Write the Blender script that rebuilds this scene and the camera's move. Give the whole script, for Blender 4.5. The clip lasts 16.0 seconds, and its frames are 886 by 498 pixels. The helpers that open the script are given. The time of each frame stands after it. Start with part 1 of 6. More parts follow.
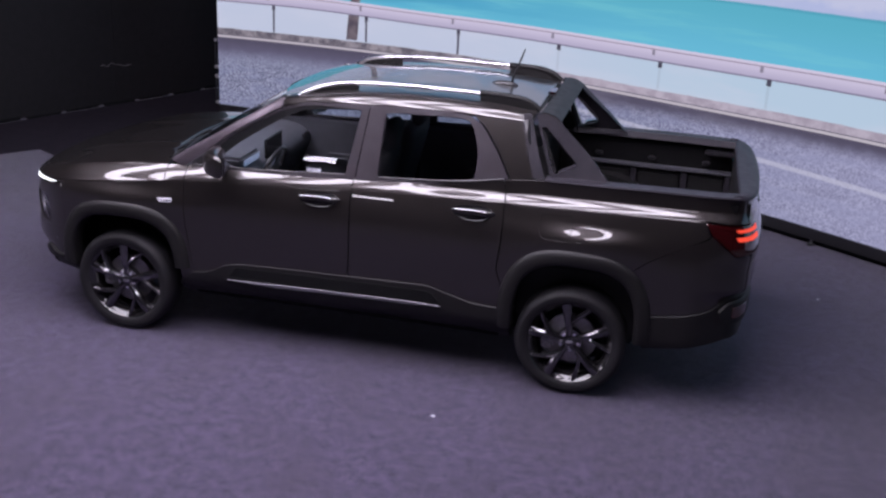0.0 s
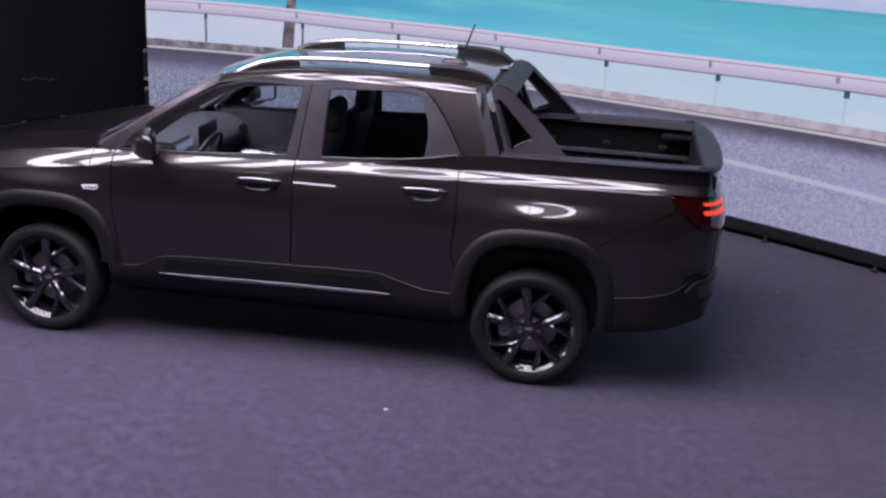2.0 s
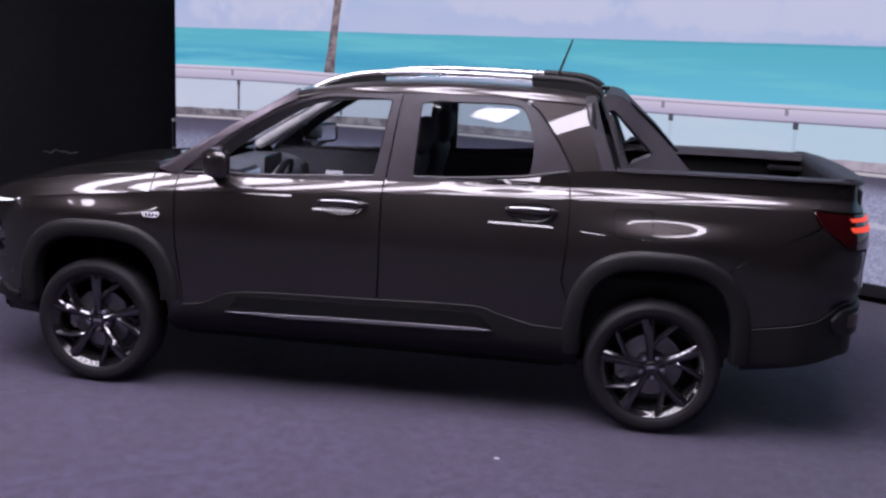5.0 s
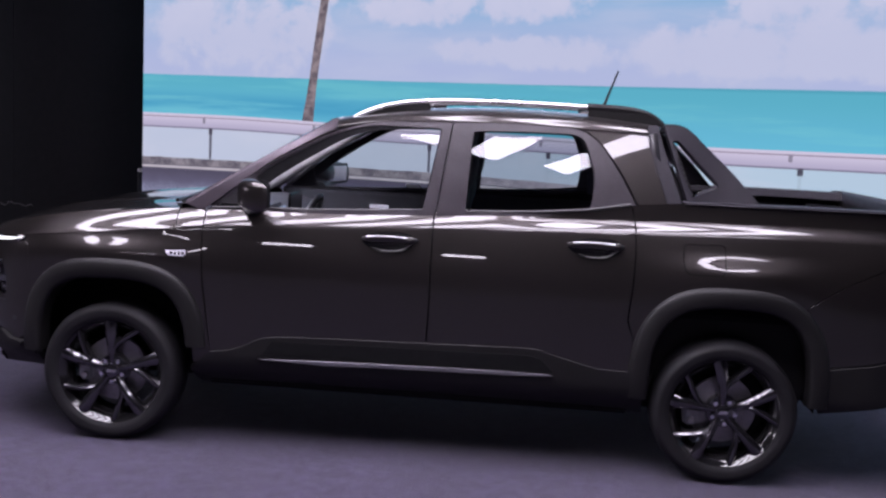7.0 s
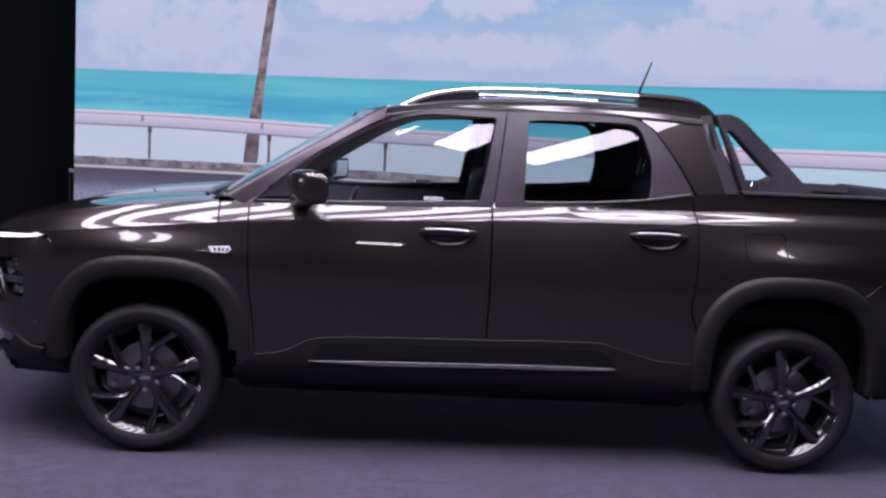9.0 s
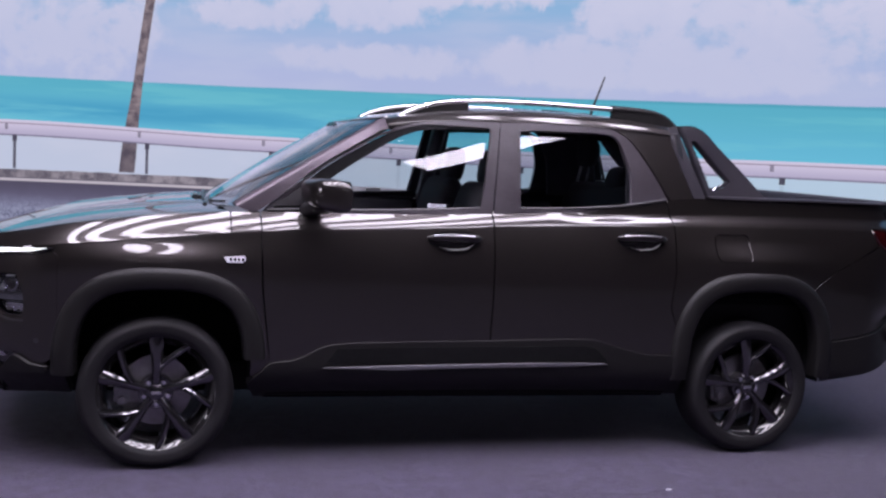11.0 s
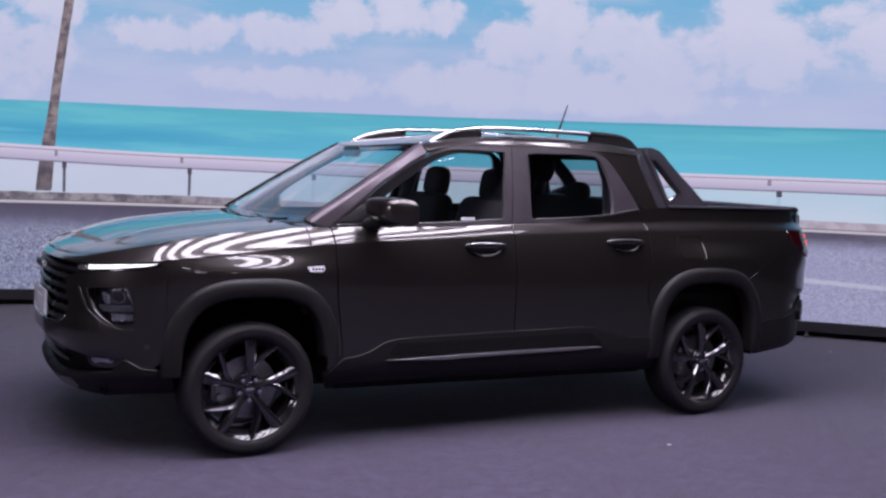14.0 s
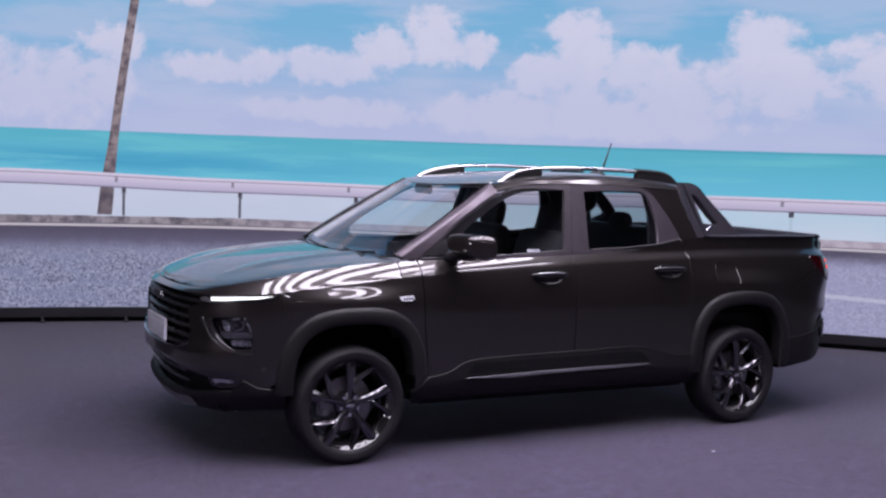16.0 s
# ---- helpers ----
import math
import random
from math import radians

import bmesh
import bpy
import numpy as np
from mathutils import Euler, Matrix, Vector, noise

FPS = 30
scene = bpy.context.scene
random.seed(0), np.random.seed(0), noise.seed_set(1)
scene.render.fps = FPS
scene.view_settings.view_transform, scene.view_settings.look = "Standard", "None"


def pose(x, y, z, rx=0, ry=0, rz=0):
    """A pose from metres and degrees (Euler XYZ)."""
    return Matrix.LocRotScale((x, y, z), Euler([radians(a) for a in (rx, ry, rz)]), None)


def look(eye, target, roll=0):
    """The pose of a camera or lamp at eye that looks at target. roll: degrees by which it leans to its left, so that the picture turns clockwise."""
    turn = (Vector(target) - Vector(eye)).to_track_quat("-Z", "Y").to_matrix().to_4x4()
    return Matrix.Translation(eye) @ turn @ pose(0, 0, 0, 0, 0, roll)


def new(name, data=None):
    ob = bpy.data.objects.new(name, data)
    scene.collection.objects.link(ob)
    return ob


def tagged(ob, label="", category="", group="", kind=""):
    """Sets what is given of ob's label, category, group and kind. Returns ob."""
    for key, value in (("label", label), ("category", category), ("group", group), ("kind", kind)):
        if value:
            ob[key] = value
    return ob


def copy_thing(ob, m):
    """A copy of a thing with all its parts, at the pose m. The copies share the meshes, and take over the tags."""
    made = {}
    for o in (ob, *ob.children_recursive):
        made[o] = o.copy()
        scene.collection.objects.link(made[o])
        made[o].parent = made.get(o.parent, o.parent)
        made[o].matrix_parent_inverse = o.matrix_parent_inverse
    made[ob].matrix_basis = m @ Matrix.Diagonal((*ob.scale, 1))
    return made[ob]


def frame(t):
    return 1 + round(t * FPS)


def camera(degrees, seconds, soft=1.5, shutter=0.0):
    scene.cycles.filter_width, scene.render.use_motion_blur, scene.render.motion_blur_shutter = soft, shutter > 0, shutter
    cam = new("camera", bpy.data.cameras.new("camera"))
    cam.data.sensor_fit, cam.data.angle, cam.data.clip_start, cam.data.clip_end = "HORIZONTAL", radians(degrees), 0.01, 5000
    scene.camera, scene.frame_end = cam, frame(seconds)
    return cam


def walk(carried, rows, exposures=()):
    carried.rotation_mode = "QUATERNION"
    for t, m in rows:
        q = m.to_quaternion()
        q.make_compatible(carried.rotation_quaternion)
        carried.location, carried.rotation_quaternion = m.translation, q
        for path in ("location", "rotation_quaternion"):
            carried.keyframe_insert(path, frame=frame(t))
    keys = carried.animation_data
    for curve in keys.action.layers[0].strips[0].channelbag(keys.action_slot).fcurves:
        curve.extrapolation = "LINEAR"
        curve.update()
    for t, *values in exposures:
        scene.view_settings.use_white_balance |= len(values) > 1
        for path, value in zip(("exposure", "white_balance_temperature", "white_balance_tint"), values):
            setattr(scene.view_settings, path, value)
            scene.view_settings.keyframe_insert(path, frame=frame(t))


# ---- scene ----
from mathutils import geometry

cam = camera(45.50, 16.0, soft=2.5)
PATH = [
    (0, (1.876, -6.394, 2.885), (1.466, -4.561, 2.196), 2.7),
    (0.5, (1.867, -6.338, 2.761), (1.46, -4.503, 2.077), 2.6),
    (1, (1.837, -6.28, 2.651), (1.454, -4.435, 1.981), 2.7),
    (1.5, (1.811, -6.224, 2.537), (1.473, -4.361, 1.894), 2.7),
    (2, (1.756, -6.165, 2.431), (1.457, -4.282, 1.829), 2.8),
    (2.5, (1.666, -6.089, 2.329), (1.37, -4.191, 1.774), 2.6),
    (3, (1.578, -6.025, 2.202), (1.265, -4.117, 1.691), 2.6),
    (3.5, (1.481, -5.95, 2.083), (1.145, -4.036, 1.609), 2.6),
    (4, (1.367, -5.881, 1.974), (1.028, -3.959, 1.537), 2.5),
    (6.5, (0.663, -5.548, 1.633), (0.487, -3.579, 1.333), 2.7),
    (7, (0.466, -5.488, 1.583), (0.317, -3.509, 1.328), 2.8),
    (7.5, (0.247, -5.445, 1.537), (0.114, -3.464, 1.294), 2.6),
    (8, (0.032, -5.4, 1.5), (-0.08, -3.418, 1.259), 2.8),
    (8.5, (-0.171, -5.363, 1.468), (-0.196, -3.376, 1.235), 2.8),
    (9, (-0.4, -5.333, 1.456), (-0.289, -3.349, 1.228), 3.0),
    (11.5, (-1.694, -5.346, 1.407), (-1.076, -3.453, 1.225), 3.0),
    (12, (-1.951, -5.382, 1.414), (-1.245, -3.519, 1.237), 3.0),
    (12.5, (-2.215, -5.421, 1.412), (-1.426, -3.591, 1.242), 2.9),
    (13, (-2.466, -5.483, 1.412), (-1.612, -3.682, 1.247), 2.7),
    (13.5, (-2.713, -5.55, 1.413), (-1.803, -3.776, 1.254), 2.6),
    (14, (-2.943, -5.621, 1.421), (-2.006, -3.861, 1.264), 2.5),
    (14.5, (-3.147, -5.7, 1.434), (-2.205, -3.942, 1.279), 2.4),
    (15, (-3.335, -5.777, 1.455), (-2.39, -4.02, 1.303), 2.3),
    (15.5, (-3.513, -5.868, 1.525), (-2.568, -4.112, 1.372), 2.3),
    (16, (-3.694, -5.963, 1.613), (-2.732, -4.216, 1.461), 2.3),
]
walk(cam, [(t, look(eye, target, roll)) for t, eye, target, roll in PATH])

# ---- world and lights ----
world = bpy.data.worlds.new("studio_dark")
scene.world = world
world.use_nodes = True
world.node_tree.nodes["Background"].inputs[0].default_value = (0.45, 0.40, 0.60, 1)
world.node_tree.nodes["Background"].inputs[1].default_value = 0.045
LAMP = 17.7  # brightness of the ceiling strips
STRIP_Z = 4.5
scene.view_settings.exposure = 0.0


# ---- materials ----
class Nodes:
    """Short hand for a node material."""

    def __init__(self, name):
        self.mat = bpy.data.materials.new(name)
        self.mat.use_nodes = True
        self.tree = self.mat.node_tree
        self.bsdf = self.tree.nodes["Principled BSDF"]
        self.out = self.tree.nodes["Material Output"]

    def add(self, kind):
        return self.tree.nodes.new(kind)

    def put(self, socket, value):
        if isinstance(value, bpy.types.NodeSocket):
            self.tree.links.new(value, socket)
        elif isinstance(value, (tuple, list)) and len(value) == 3 and socket.type == "RGBA":
            socket.default_value = (*value, 1)
        else:
            socket.default_value = value

    def math(self, op, a, b=0.0, c=0.0, clamp=False):
        n = self.add("ShaderNodeMath")
        n.operation, n.use_clamp = op, clamp
        for s, v in zip(n.inputs, (a, b, c)):
            self.put(s, v)
        return n.outputs[0]

    def ramp(self, x, a, b, lo=0.0, hi=1.0):
        n = self.add("ShaderNodeMapRange")
        n.interpolation_type = "SMOOTHSTEP"
        for s, v in zip(n.inputs, (x, a, b, lo, hi)):
            self.put(s, v)
        return n.outputs[0]

    def mix(self, f, a, b):
        n = self.add("ShaderNodeMix")
        n.data_type = "RGBA"
        self.put(n.inputs[0], f), self.put(n.inputs[6], a), self.put(n.inputs[7], b)
        return n.outputs[2]

    def noise(self, scale, detail=4.0, rough=0.6, vector=None, warp=0.0):
        n = self.add("ShaderNodeTexNoise")
        n.inputs["Scale"].default_value, n.inputs["Detail"].default_value, n.inputs["Roughness"].default_value = scale, detail, rough
        n.inputs["Distortion"].default_value = warp
        self.put(n.inputs["Vector"], vector if vector is not None else self.where())
        return n.outputs["Fac"]

    def where(self):
        return self.add("ShaderNodeTexCoord").outputs["Object"]

    def bump(self, height, strength, distance):
        n = self.add("ShaderNodeBump")
        n.inputs["Strength"].default_value, n.inputs["Distance"].default_value = strength, distance
        self.put(n.inputs["Height"], height)
        self.put(self.bsdf.inputs["Normal"], n.outputs[0])

    def set(self, **values):
        for k, v in values.items():
            self.put(self.bsdf.inputs[k.replace("_", " ")], v)
        return self


def grainy(name, colour, rough, metal=0.0, scale=40.0, vary=0.25, bump=0.0, dist=0.001, coat=0.0, spec=0.5):
    """A plain surface with grain in its colour, gloss and relief."""
    m = Nodes(name)
    fine, wide = m.noise(scale), m.noise(scale * 0.07, 3)
    f = m.math("MULTIPLY_ADD", m.math("ADD", fine, wide), 0.5, 0.0)
    dark, light = [c * (1 - vary) for c in colour], [min(c * (1 + vary), 1) for c in colour]
    m.set(Base_Color=m.mix(m.ramp(f, 0.3, 0.7), dark, light), Metallic=metal, Coat_Weight=coat)
    m.put(m.bsdf.inputs["Roughness"], m.ramp(wide, 0.2, 0.8, max(rough - 0.06, 0.01), min(rough + 0.06, 1)))
    m.put(m.bsdf.inputs["Specular IOR Level"], spec)
    if bump:
        m.bump(fine, bump, dist)
    return m.mat


def paint_material():
    m = Nodes("brown_metallic_paint")
    flake = m.noise(900, 2, 0.7)
    haze = m.noise(1.3, 3)
    m.set(Base_Color=m.mix(m.ramp(flake, 0.35, 0.75), (0.0180, 0.0154, 0.0148), (0.0400, 0.0338, 0.0322)), Metallic=0.72)
    m.put(m.bsdf.inputs["Roughness"], m.ramp(haze, 0.3, 0.7, 0.33, 0.39))
    m.put(m.bsdf.inputs["Coat Weight"], 1.0)
    m.put(m.bsdf.inputs["Coat Roughness"], m.ramp(m.noise(3.5, 2), 0.3, 0.7, 0.008, 0.02))
    m.put(m.bsdf.inputs["Coat IOR"], 1.58)
    return m.mat


def glass_material(name, tint, rough=0.0):
    """Thin clear pane: mirror gloss over a tinted see-through sheet."""
    m = Nodes(name)
    clear, gloss, blend = m.add("ShaderNodeBsdfTransparent"), m.add("ShaderNodeBsdfGlossy"), m.add("ShaderNodeMixShader")
    clear.inputs[0].default_value = (*tint, 1)
    gloss.inputs["Roughness"].default_value = rough
    gloss.inputs["Color"].default_value = (0.95, 0.95, 0.97, 1)
    edge = m.add("ShaderNodeLayerWeight")
    edge.inputs[0].default_value = 0.5
    f = m.math("MULTIPLY_ADD", m.math("POWER", edge.outputs["Facing"], 5.0), 0.92, 0.055, clamp=True)
    m.put(blend.inputs[0], f), m.put(blend.inputs[1], clear.outputs[0]), m.put(blend.inputs[2], gloss.outputs[0])
    m.put(m.out.inputs[0], blend.outputs[0])
    return m.mat


def glow_material(name, colour, strength, base=(0.6, 0.6, 0.6)):
    m = Nodes(name)
    m.set(Base_Color=base, Emission_Color=colour, Emission_Strength=strength)
    return m.mat


def carpet_material():
    m = Nodes("grey_carpet")
    fibre, patch_, wide = m.noise(260, 3, 0.75), m.noise(14, 6, 0.72), m.noise(0.9, 5)
    tread = m.noise(3.2, 6, 0.66, warp=0.6)
    drag = m.add("ShaderNodeMapping")
    drag.inputs["Rotation"].default_value = (0, 0, 0.5)
    drag.inputs["Scale"].default_value = (0.5, 5.0, 1.0)
    m.put(drag.inputs[0], m.where())
    streak = m.noise(2.4, 5, 0.6, drag.outputs[0])
    f = m.math("ADD", m.math("MULTIPLY", fibre, 0.35), m.math("MULTIPLY", patch_, 0.65))
    base = m.mix(m.ramp(f, 0.39, 0.61), (0.0250, 0.0202, 0.0390), (0.0680, 0.0548, 0.1030))
    worn = m.mix(m.ramp(wide, 0.42, 0.66, 0, 0.5), base, (0.038, 0.030, 0.050))
    worn = m.mix(m.ramp(tread, 0.46, 0.68, 0, 0.42), worn, (0.029, 0.0235, 0.043))
    worn = m.mix(m.ramp(streak, 0.55, 0.72, 0, 0.30), worn, (0.069, 0.056, 0.098))
    lint = m.ramp(m.noise(75, 2, 0.5), 0.735, 0.78)
    stain = m.ramp(m.noise(5.5, 3, 0.5, warp=0.4), 0.71, 0.75, 0, 0.6)
    worn = m.mix(stain, worn, (0.018, 0.015, 0.024))
    m.set(Base_Color=m.mix(m.math("MULTIPLY", lint, 0.5), worn, (0.15, 0.13, 0.17)), Roughness=0.95)
    m.put(m.bsdf.inputs["Specular IOR Level"], 0.15)
    m.put(m.bsdf.inputs["Sheen Weight"], 0.25)
    m.bump(m.math("ADD", fibre, patch_), 0.6, 0.005)
    return m.mat


def srgb(r, g, b):
    return tuple(((c / 255 + 0.055) / 1.055) ** 2.4 if c > 10 else c / 255 / 12.92 for c in (r, g, b))


def screen_material():
    """The coast that the video wall shows; x runs along the wall, z up, in metres."""
    m = Nodes("coast_on_video_wall")
    xyz = m.add("ShaderNodeSeparateXYZ")
    where = m.where()
    m.put(xyz.inputs[0], where)
    X = m.math("ADD", xyz.outputs[0], 0.155)
    Z = m.math("ADD", m.math("MULTIPLY_ADD", X, -0.006, xyz.outputs[2]), 0.038)
    dip = m.math("MULTIPLY", m.math("SUBTRACT", X, 1.9), 0.72)
    Z = m.math("ADD", Z, m.math("MULTIPLY", m.math("EXPONENT", m.math("MULTIPLY", m.math("MULTIPLY", dip, dip), -1.0)), m.ramp(Z, 1.45, 1.8, 0.028, 0.0)))
    lift = m.math("MULTIPLY", m.ramp(X, -0.4, -2.4, 0.0, 0.042), m.math("MULTIPLY", m.ramp(Z, 1.12, 1.32), m.ramp(Z, 1.52, 1.75, 1.0, 0.0)))
    Z = m.math("SUBTRACT", Z, lift)
    flat = m.add("ShaderNodeCombineXYZ")
    m.put(flat.inputs[0], X), m.put(flat.inputs[2], Z)
    spot = flat.outputs[0]
    wide = m.add("ShaderNodeMapping")
    wide.inputs["Scale"].default_value = (0.35, 1, 1.6)
    m.put(wide.inputs[0], spot)
    streak = m.noise(1.6, 5, 0.55, wide.outputs[0])
    puff = m.noise(2.6, 6, 0.62, spot, 0.3)
    fine = m.noise(9.0, 4, 0.6, spot)
    long = m.add("ShaderNodeMapping")
    long.inputs["Scale"].default_value = (0.22, 1, 2.6)
    m.put(long.inputs[0], spot)
    swell = m.noise(2.6, 5, 0.6, long.outputs[0])
    # sky with clouds
    sky = m.mix(m.ramp(Z, 1.95, 3.1), srgb(176, 184, 222), srgb(120, 176, 216))
    sky = m.mix(m.ramp(Z, 3.0, 4.6), sky, srgb(88, 150, 205))
    sky = m.mix(m.ramp(streak, 0.42, 0.62, 0, 0.55), sky, srgb(186, 193, 223))
    field = None
    for cx, cz, rx, rz in ((-1.9, 2.30, 0.75, 0.42), (-2.6, 2.35, 0.5, 0.45), (-1.45, 2.72, 0.3, 0.25), (-0.45, 2.55, 0.75, 0.17), (0.45, 2.62, 0.75, 0.21),
                           (1.0, 2.82, 0.42, 0.24), (1.5, 2.95, 0.42, 0.36), (1.8, 2.85, 0.28, 0.2), (2.55, 2.62, 0.58, 0.36), (2.75, 2.98, 0.36, 0.3), (3.2, 2.70, 0.45, 0.27),
                           (3.6, 2.45, 0.8, 0.35), (4.2, 3.02, 0.36, 0.28), (4.3, 2.6, 0.55, 0.42), (5.0, 2.68, 0.55, 0.36), (0.6, 2.18, 1.0, 0.16), (2.6, 2.2, 1.6, 0.26),
                           (-0.75, 3.25, 0.3, 0.15), (0.6, 3.75, 1.1, 0.24), (3.4, 3.8, 1.1, 0.3), (-2.2, 3.6, 0.8, 0.3)):
        dx = m.math("MULTIPLY", m.math("SUBTRACT", X, cx), 1 / rx)
        dz = m.math("MULTIPLY", m.math("SUBTRACT", Z, cz), 1 / rz)
        r = m.math("SUBTRACT", 1.0, m.math("ADD", m.math("MULTIPLY", dx, dx), m.math("MULTIPLY", dz, dz)))
        field = r if field is None else m.math("SMOOTH_MAX", field, r, 0.25)
    field = m.math("ADD", field, m.math("MULTIPLY", m.math("SUBTRACT", puff, 0.5), 3.6))
    field = m.math("ADD", field, m.math("MULTIPLY", m.math("SUBTRACT", fine, 0.5), 0.9))
    cloud = m.ramp(field, -0.05, 0.75, 0, 0.92)
    white = m.mix(m.ramp(m.math("ADD", Z, m.math("MULTIPLY", puff, 0.8)), 2.6, 3.5), srgb(192, 195, 224), srgb(208, 206, 230))
    sky = m.mix(cloud, sky, white)
    # sea
    sea = m.mix(m.ramp(Z, 1.48, 1.88), srgb(104, 184, 214), srgb(92, 174, 199))
    deep = m.math("MULTIPLY", m.ramp(m.math("ABSOLUTE", m.math("SUBTRACT", Z, 1.60)), 0.02, 0.17, 1.0, 0.0), m.ramp(X, 2.2, -1.4, 0.05, 0.75))
    sea = m.mix(m.math("MULTIPLY", deep, m.ramp(swell, 0.36, 0.60, 0.45, 1.0)), sea, srgb(66, 150, 192))
    sea = m.mix(m.math("MULTIPLY", m.ramp(swell, 0.52, 0.38), 0.28), sea, srgb(126, 204, 212))
    sea = m.mix(m.ramp(Z, 1.875, 1.90, 0, 0.45), sea, srgb(70, 146, 172))
    line = m.math("ADD", m.math("MULTIPLY_ADD", X, -0.0045, Z), m.math("ADD", m.math("MULTIPLY", fine, 0.008), m.math("MULTIPLY", m.noise(1.1, 2, 0.5, spot), 0.012)))
    pic = m.mix(m.ramp(line, 1.899, 1.915), sea, sky)
    # palm stem behind the crash barrier
    z1 = m.math("SUBTRACT", Z, 1.10)
    stem_x = m.math("ADD", m.math("MULTIPLY", z1, 0.09), m.math("MULTIPLY", m.math("MULTIPLY", z1, z1), 0.0135))
    off = m.math("ABSOLUTE", m.math("SUBTRACT", m.math("ADD", X, 1.510), stem_x))
    thick = m.ramp(Z, 1.1, 2.0, 0.066, 0.039)
    stem = m.math("LESS_THAN", off, thick)
    bark = m.mix(m.ramp(m.noise(11, 4, 0.65, spot), 0.36, 0.64), srgb(92, 82, 94), srgb(146, 132, 140))
    bark = m.mix(m.ramp(Z, 1.25, 1.75, 0.55, 0.0), bark, srgb(78, 72, 88))
    # shallow water and haze under the rail
    beach = m.mix(m.ramp(X, -0.5, 2.8), srgb(190, 197, 221), srgb(180, 200, 222))
    beach = m.mix(m.ramp(streak, 0.45, 0.65, 0, 0.4), beach, srgb(206, 206, 226))
    pic = m.mix(m.math("LESS_THAN", Z, 1.34), pic, beach)
    pic = m.mix(m.math("MULTIPLY", stem, m.math("GREATER_THAN", Z, 1.09)), pic, bark)
    # crash barrier
    rail = m.mix(m.ramp(Z, 1.33, 1.46), srgb(178, 170, 200), srgb(206, 197, 222))
    rail = m.mix(m.math("LESS_THAN", m.math("ABSOLUTE", m.math("SUBTRACT", Z, 1.437)), 0.006), rail, srgb(158, 146, 170))
    rail = m.mix(m.math("LESS_THAN", m.math("ABSOLUTE", m.math("SUBTRACT", Z, 1.335)), 0.007), rail, srgb(130, 124, 150))
    pic = m.mix(m.math("MULTIPLY", m.math("GREATER_THAN", Z, 1.328), m.math("LESS_THAN", Z, 1.468)), pic, rail)
    near = None
    for px in (-2.46, -1.34, -0.275, 0.80, 1.78, 2.70, 3.60, 4.45):
        d = m.math("SUBTRACT", X, px)
        post = m.math("MULTIPLY", m.math("LESS_THAN", m.math("ABSOLUTE", d), 0.012), m.math("LESS_THAN", m.math("ABSOLUTE", m.math("SUBTRACT", Z, 1.21)), 0.125))
        post = m.math("MULTIPLY", post, 0.9 if px < 0.5 else 0.12)
        cap = m.math("MULTIPLY", m.math("LESS_THAN", m.math("ABSOLUTE", d), 0.019), m.math("LESS_THAN", m.math("ABSOLUTE", m.math("SUBTRACT", Z, 1.308)), 0.028))
        clip = m.math("MULTIPLY", m.math("LESS_THAN", m.math("ABSOLUTE", m.math("ADD", d, 0.07)), 0.013), m.math("LESS_THAN", m.math("ABSOLUTE", m.math("SUBTRACT", Z, 1.408)), 0.026))
        mark = m.math("MAXIMUM", m.math("MAXIMUM", post, m.math("MULTIPLY", cap, 0.95)), m.math("MULTIPLY", clip, 0.6))
        near = mark if near is None else m.math("MAXIMUM", near, mark)
    pic = m.mix(near, pic, srgb(66, 60, 78))
    # verge, kerb line, road, gravel
    edge = m.math("ADD", Z, m.math("MULTIPLY", m.math("SUBTRACT", puff, 0.5), 0.03))
    sand = m.mix(m.ramp(fine, 0.35, 0.65), srgb(160, 150, 168), srgb(182, 172, 190))
    dim = m.mix(m.ramp(fine, 0.35, 0.65), srgb(96, 90, 104), srgb(150, 142, 154))
    sand = m.mix(m.ramp(X, -0.8, 1.4), dim, sand)
    pic = m.mix(m.math("LESS_THAN", edge, 1.078), pic, sand)
    road = m.mix(m.ramp(m.math("ADD", Z, m.math("MULTIPLY", fine, 0.08)), 0.80, 1.02), srgb(104, 100, 128), srgb(84, 79, 100))
    road = m.mix(m.math("MULTIPLY", m.ramp(m.noise(3.0, 5, 0.65, wide.outputs[0]), 0.4, 0.62, 0, 0.45), m.ramp(X, -0.4, 1.2)), road, srgb(120, 116, 136))
    pic = m.mix(m.math("LESS_THAN", Z, 1.008), pic, road)
    pic = m.mix(m.ramp(m.math("ABSOLUTE", m.math("SUBTRACT", Z, 0.988)), 0.008, 0.016, 1, 0), pic, srgb(190, 182, 194))
    stone = m.add("ShaderNodeTexVoronoi")
    stone.inputs["Scale"].default_value = 60
    m.put(stone.inputs["Vector"], spot)
    heap = m.noise(5.5, 5, 0.62, wide.outputs[0], 0.5)
    grit = m.math("ADD", m.math("MULTIPLY", m.noise(27, 5, 0.78, spot), 0.72), m.math("MULTIPLY", stone.outputs["Distance"], 0.35))
    gravel = m.mix(m.ramp(grit, 0.33, 0.70), srgb(66, 68, 96), srgb(158, 160, 190))
    gravel = m.mix(m.ramp(heap, 0.42, 0.62, 0, 0.55), gravel, srgb(128, 132, 166))
    gravel = m.mix(m.ramp(heap, 0.44, 0.30, 0, 0.45), gravel, srgb(84, 86, 114))
    gravel = m.mix(m.math("MULTIPLY", m.ramp(Z, 0.55, 0.80), m.ramp(X, 0.6, -0.8, 0.0, 0.5)), gravel, srgb(134, 136, 164))
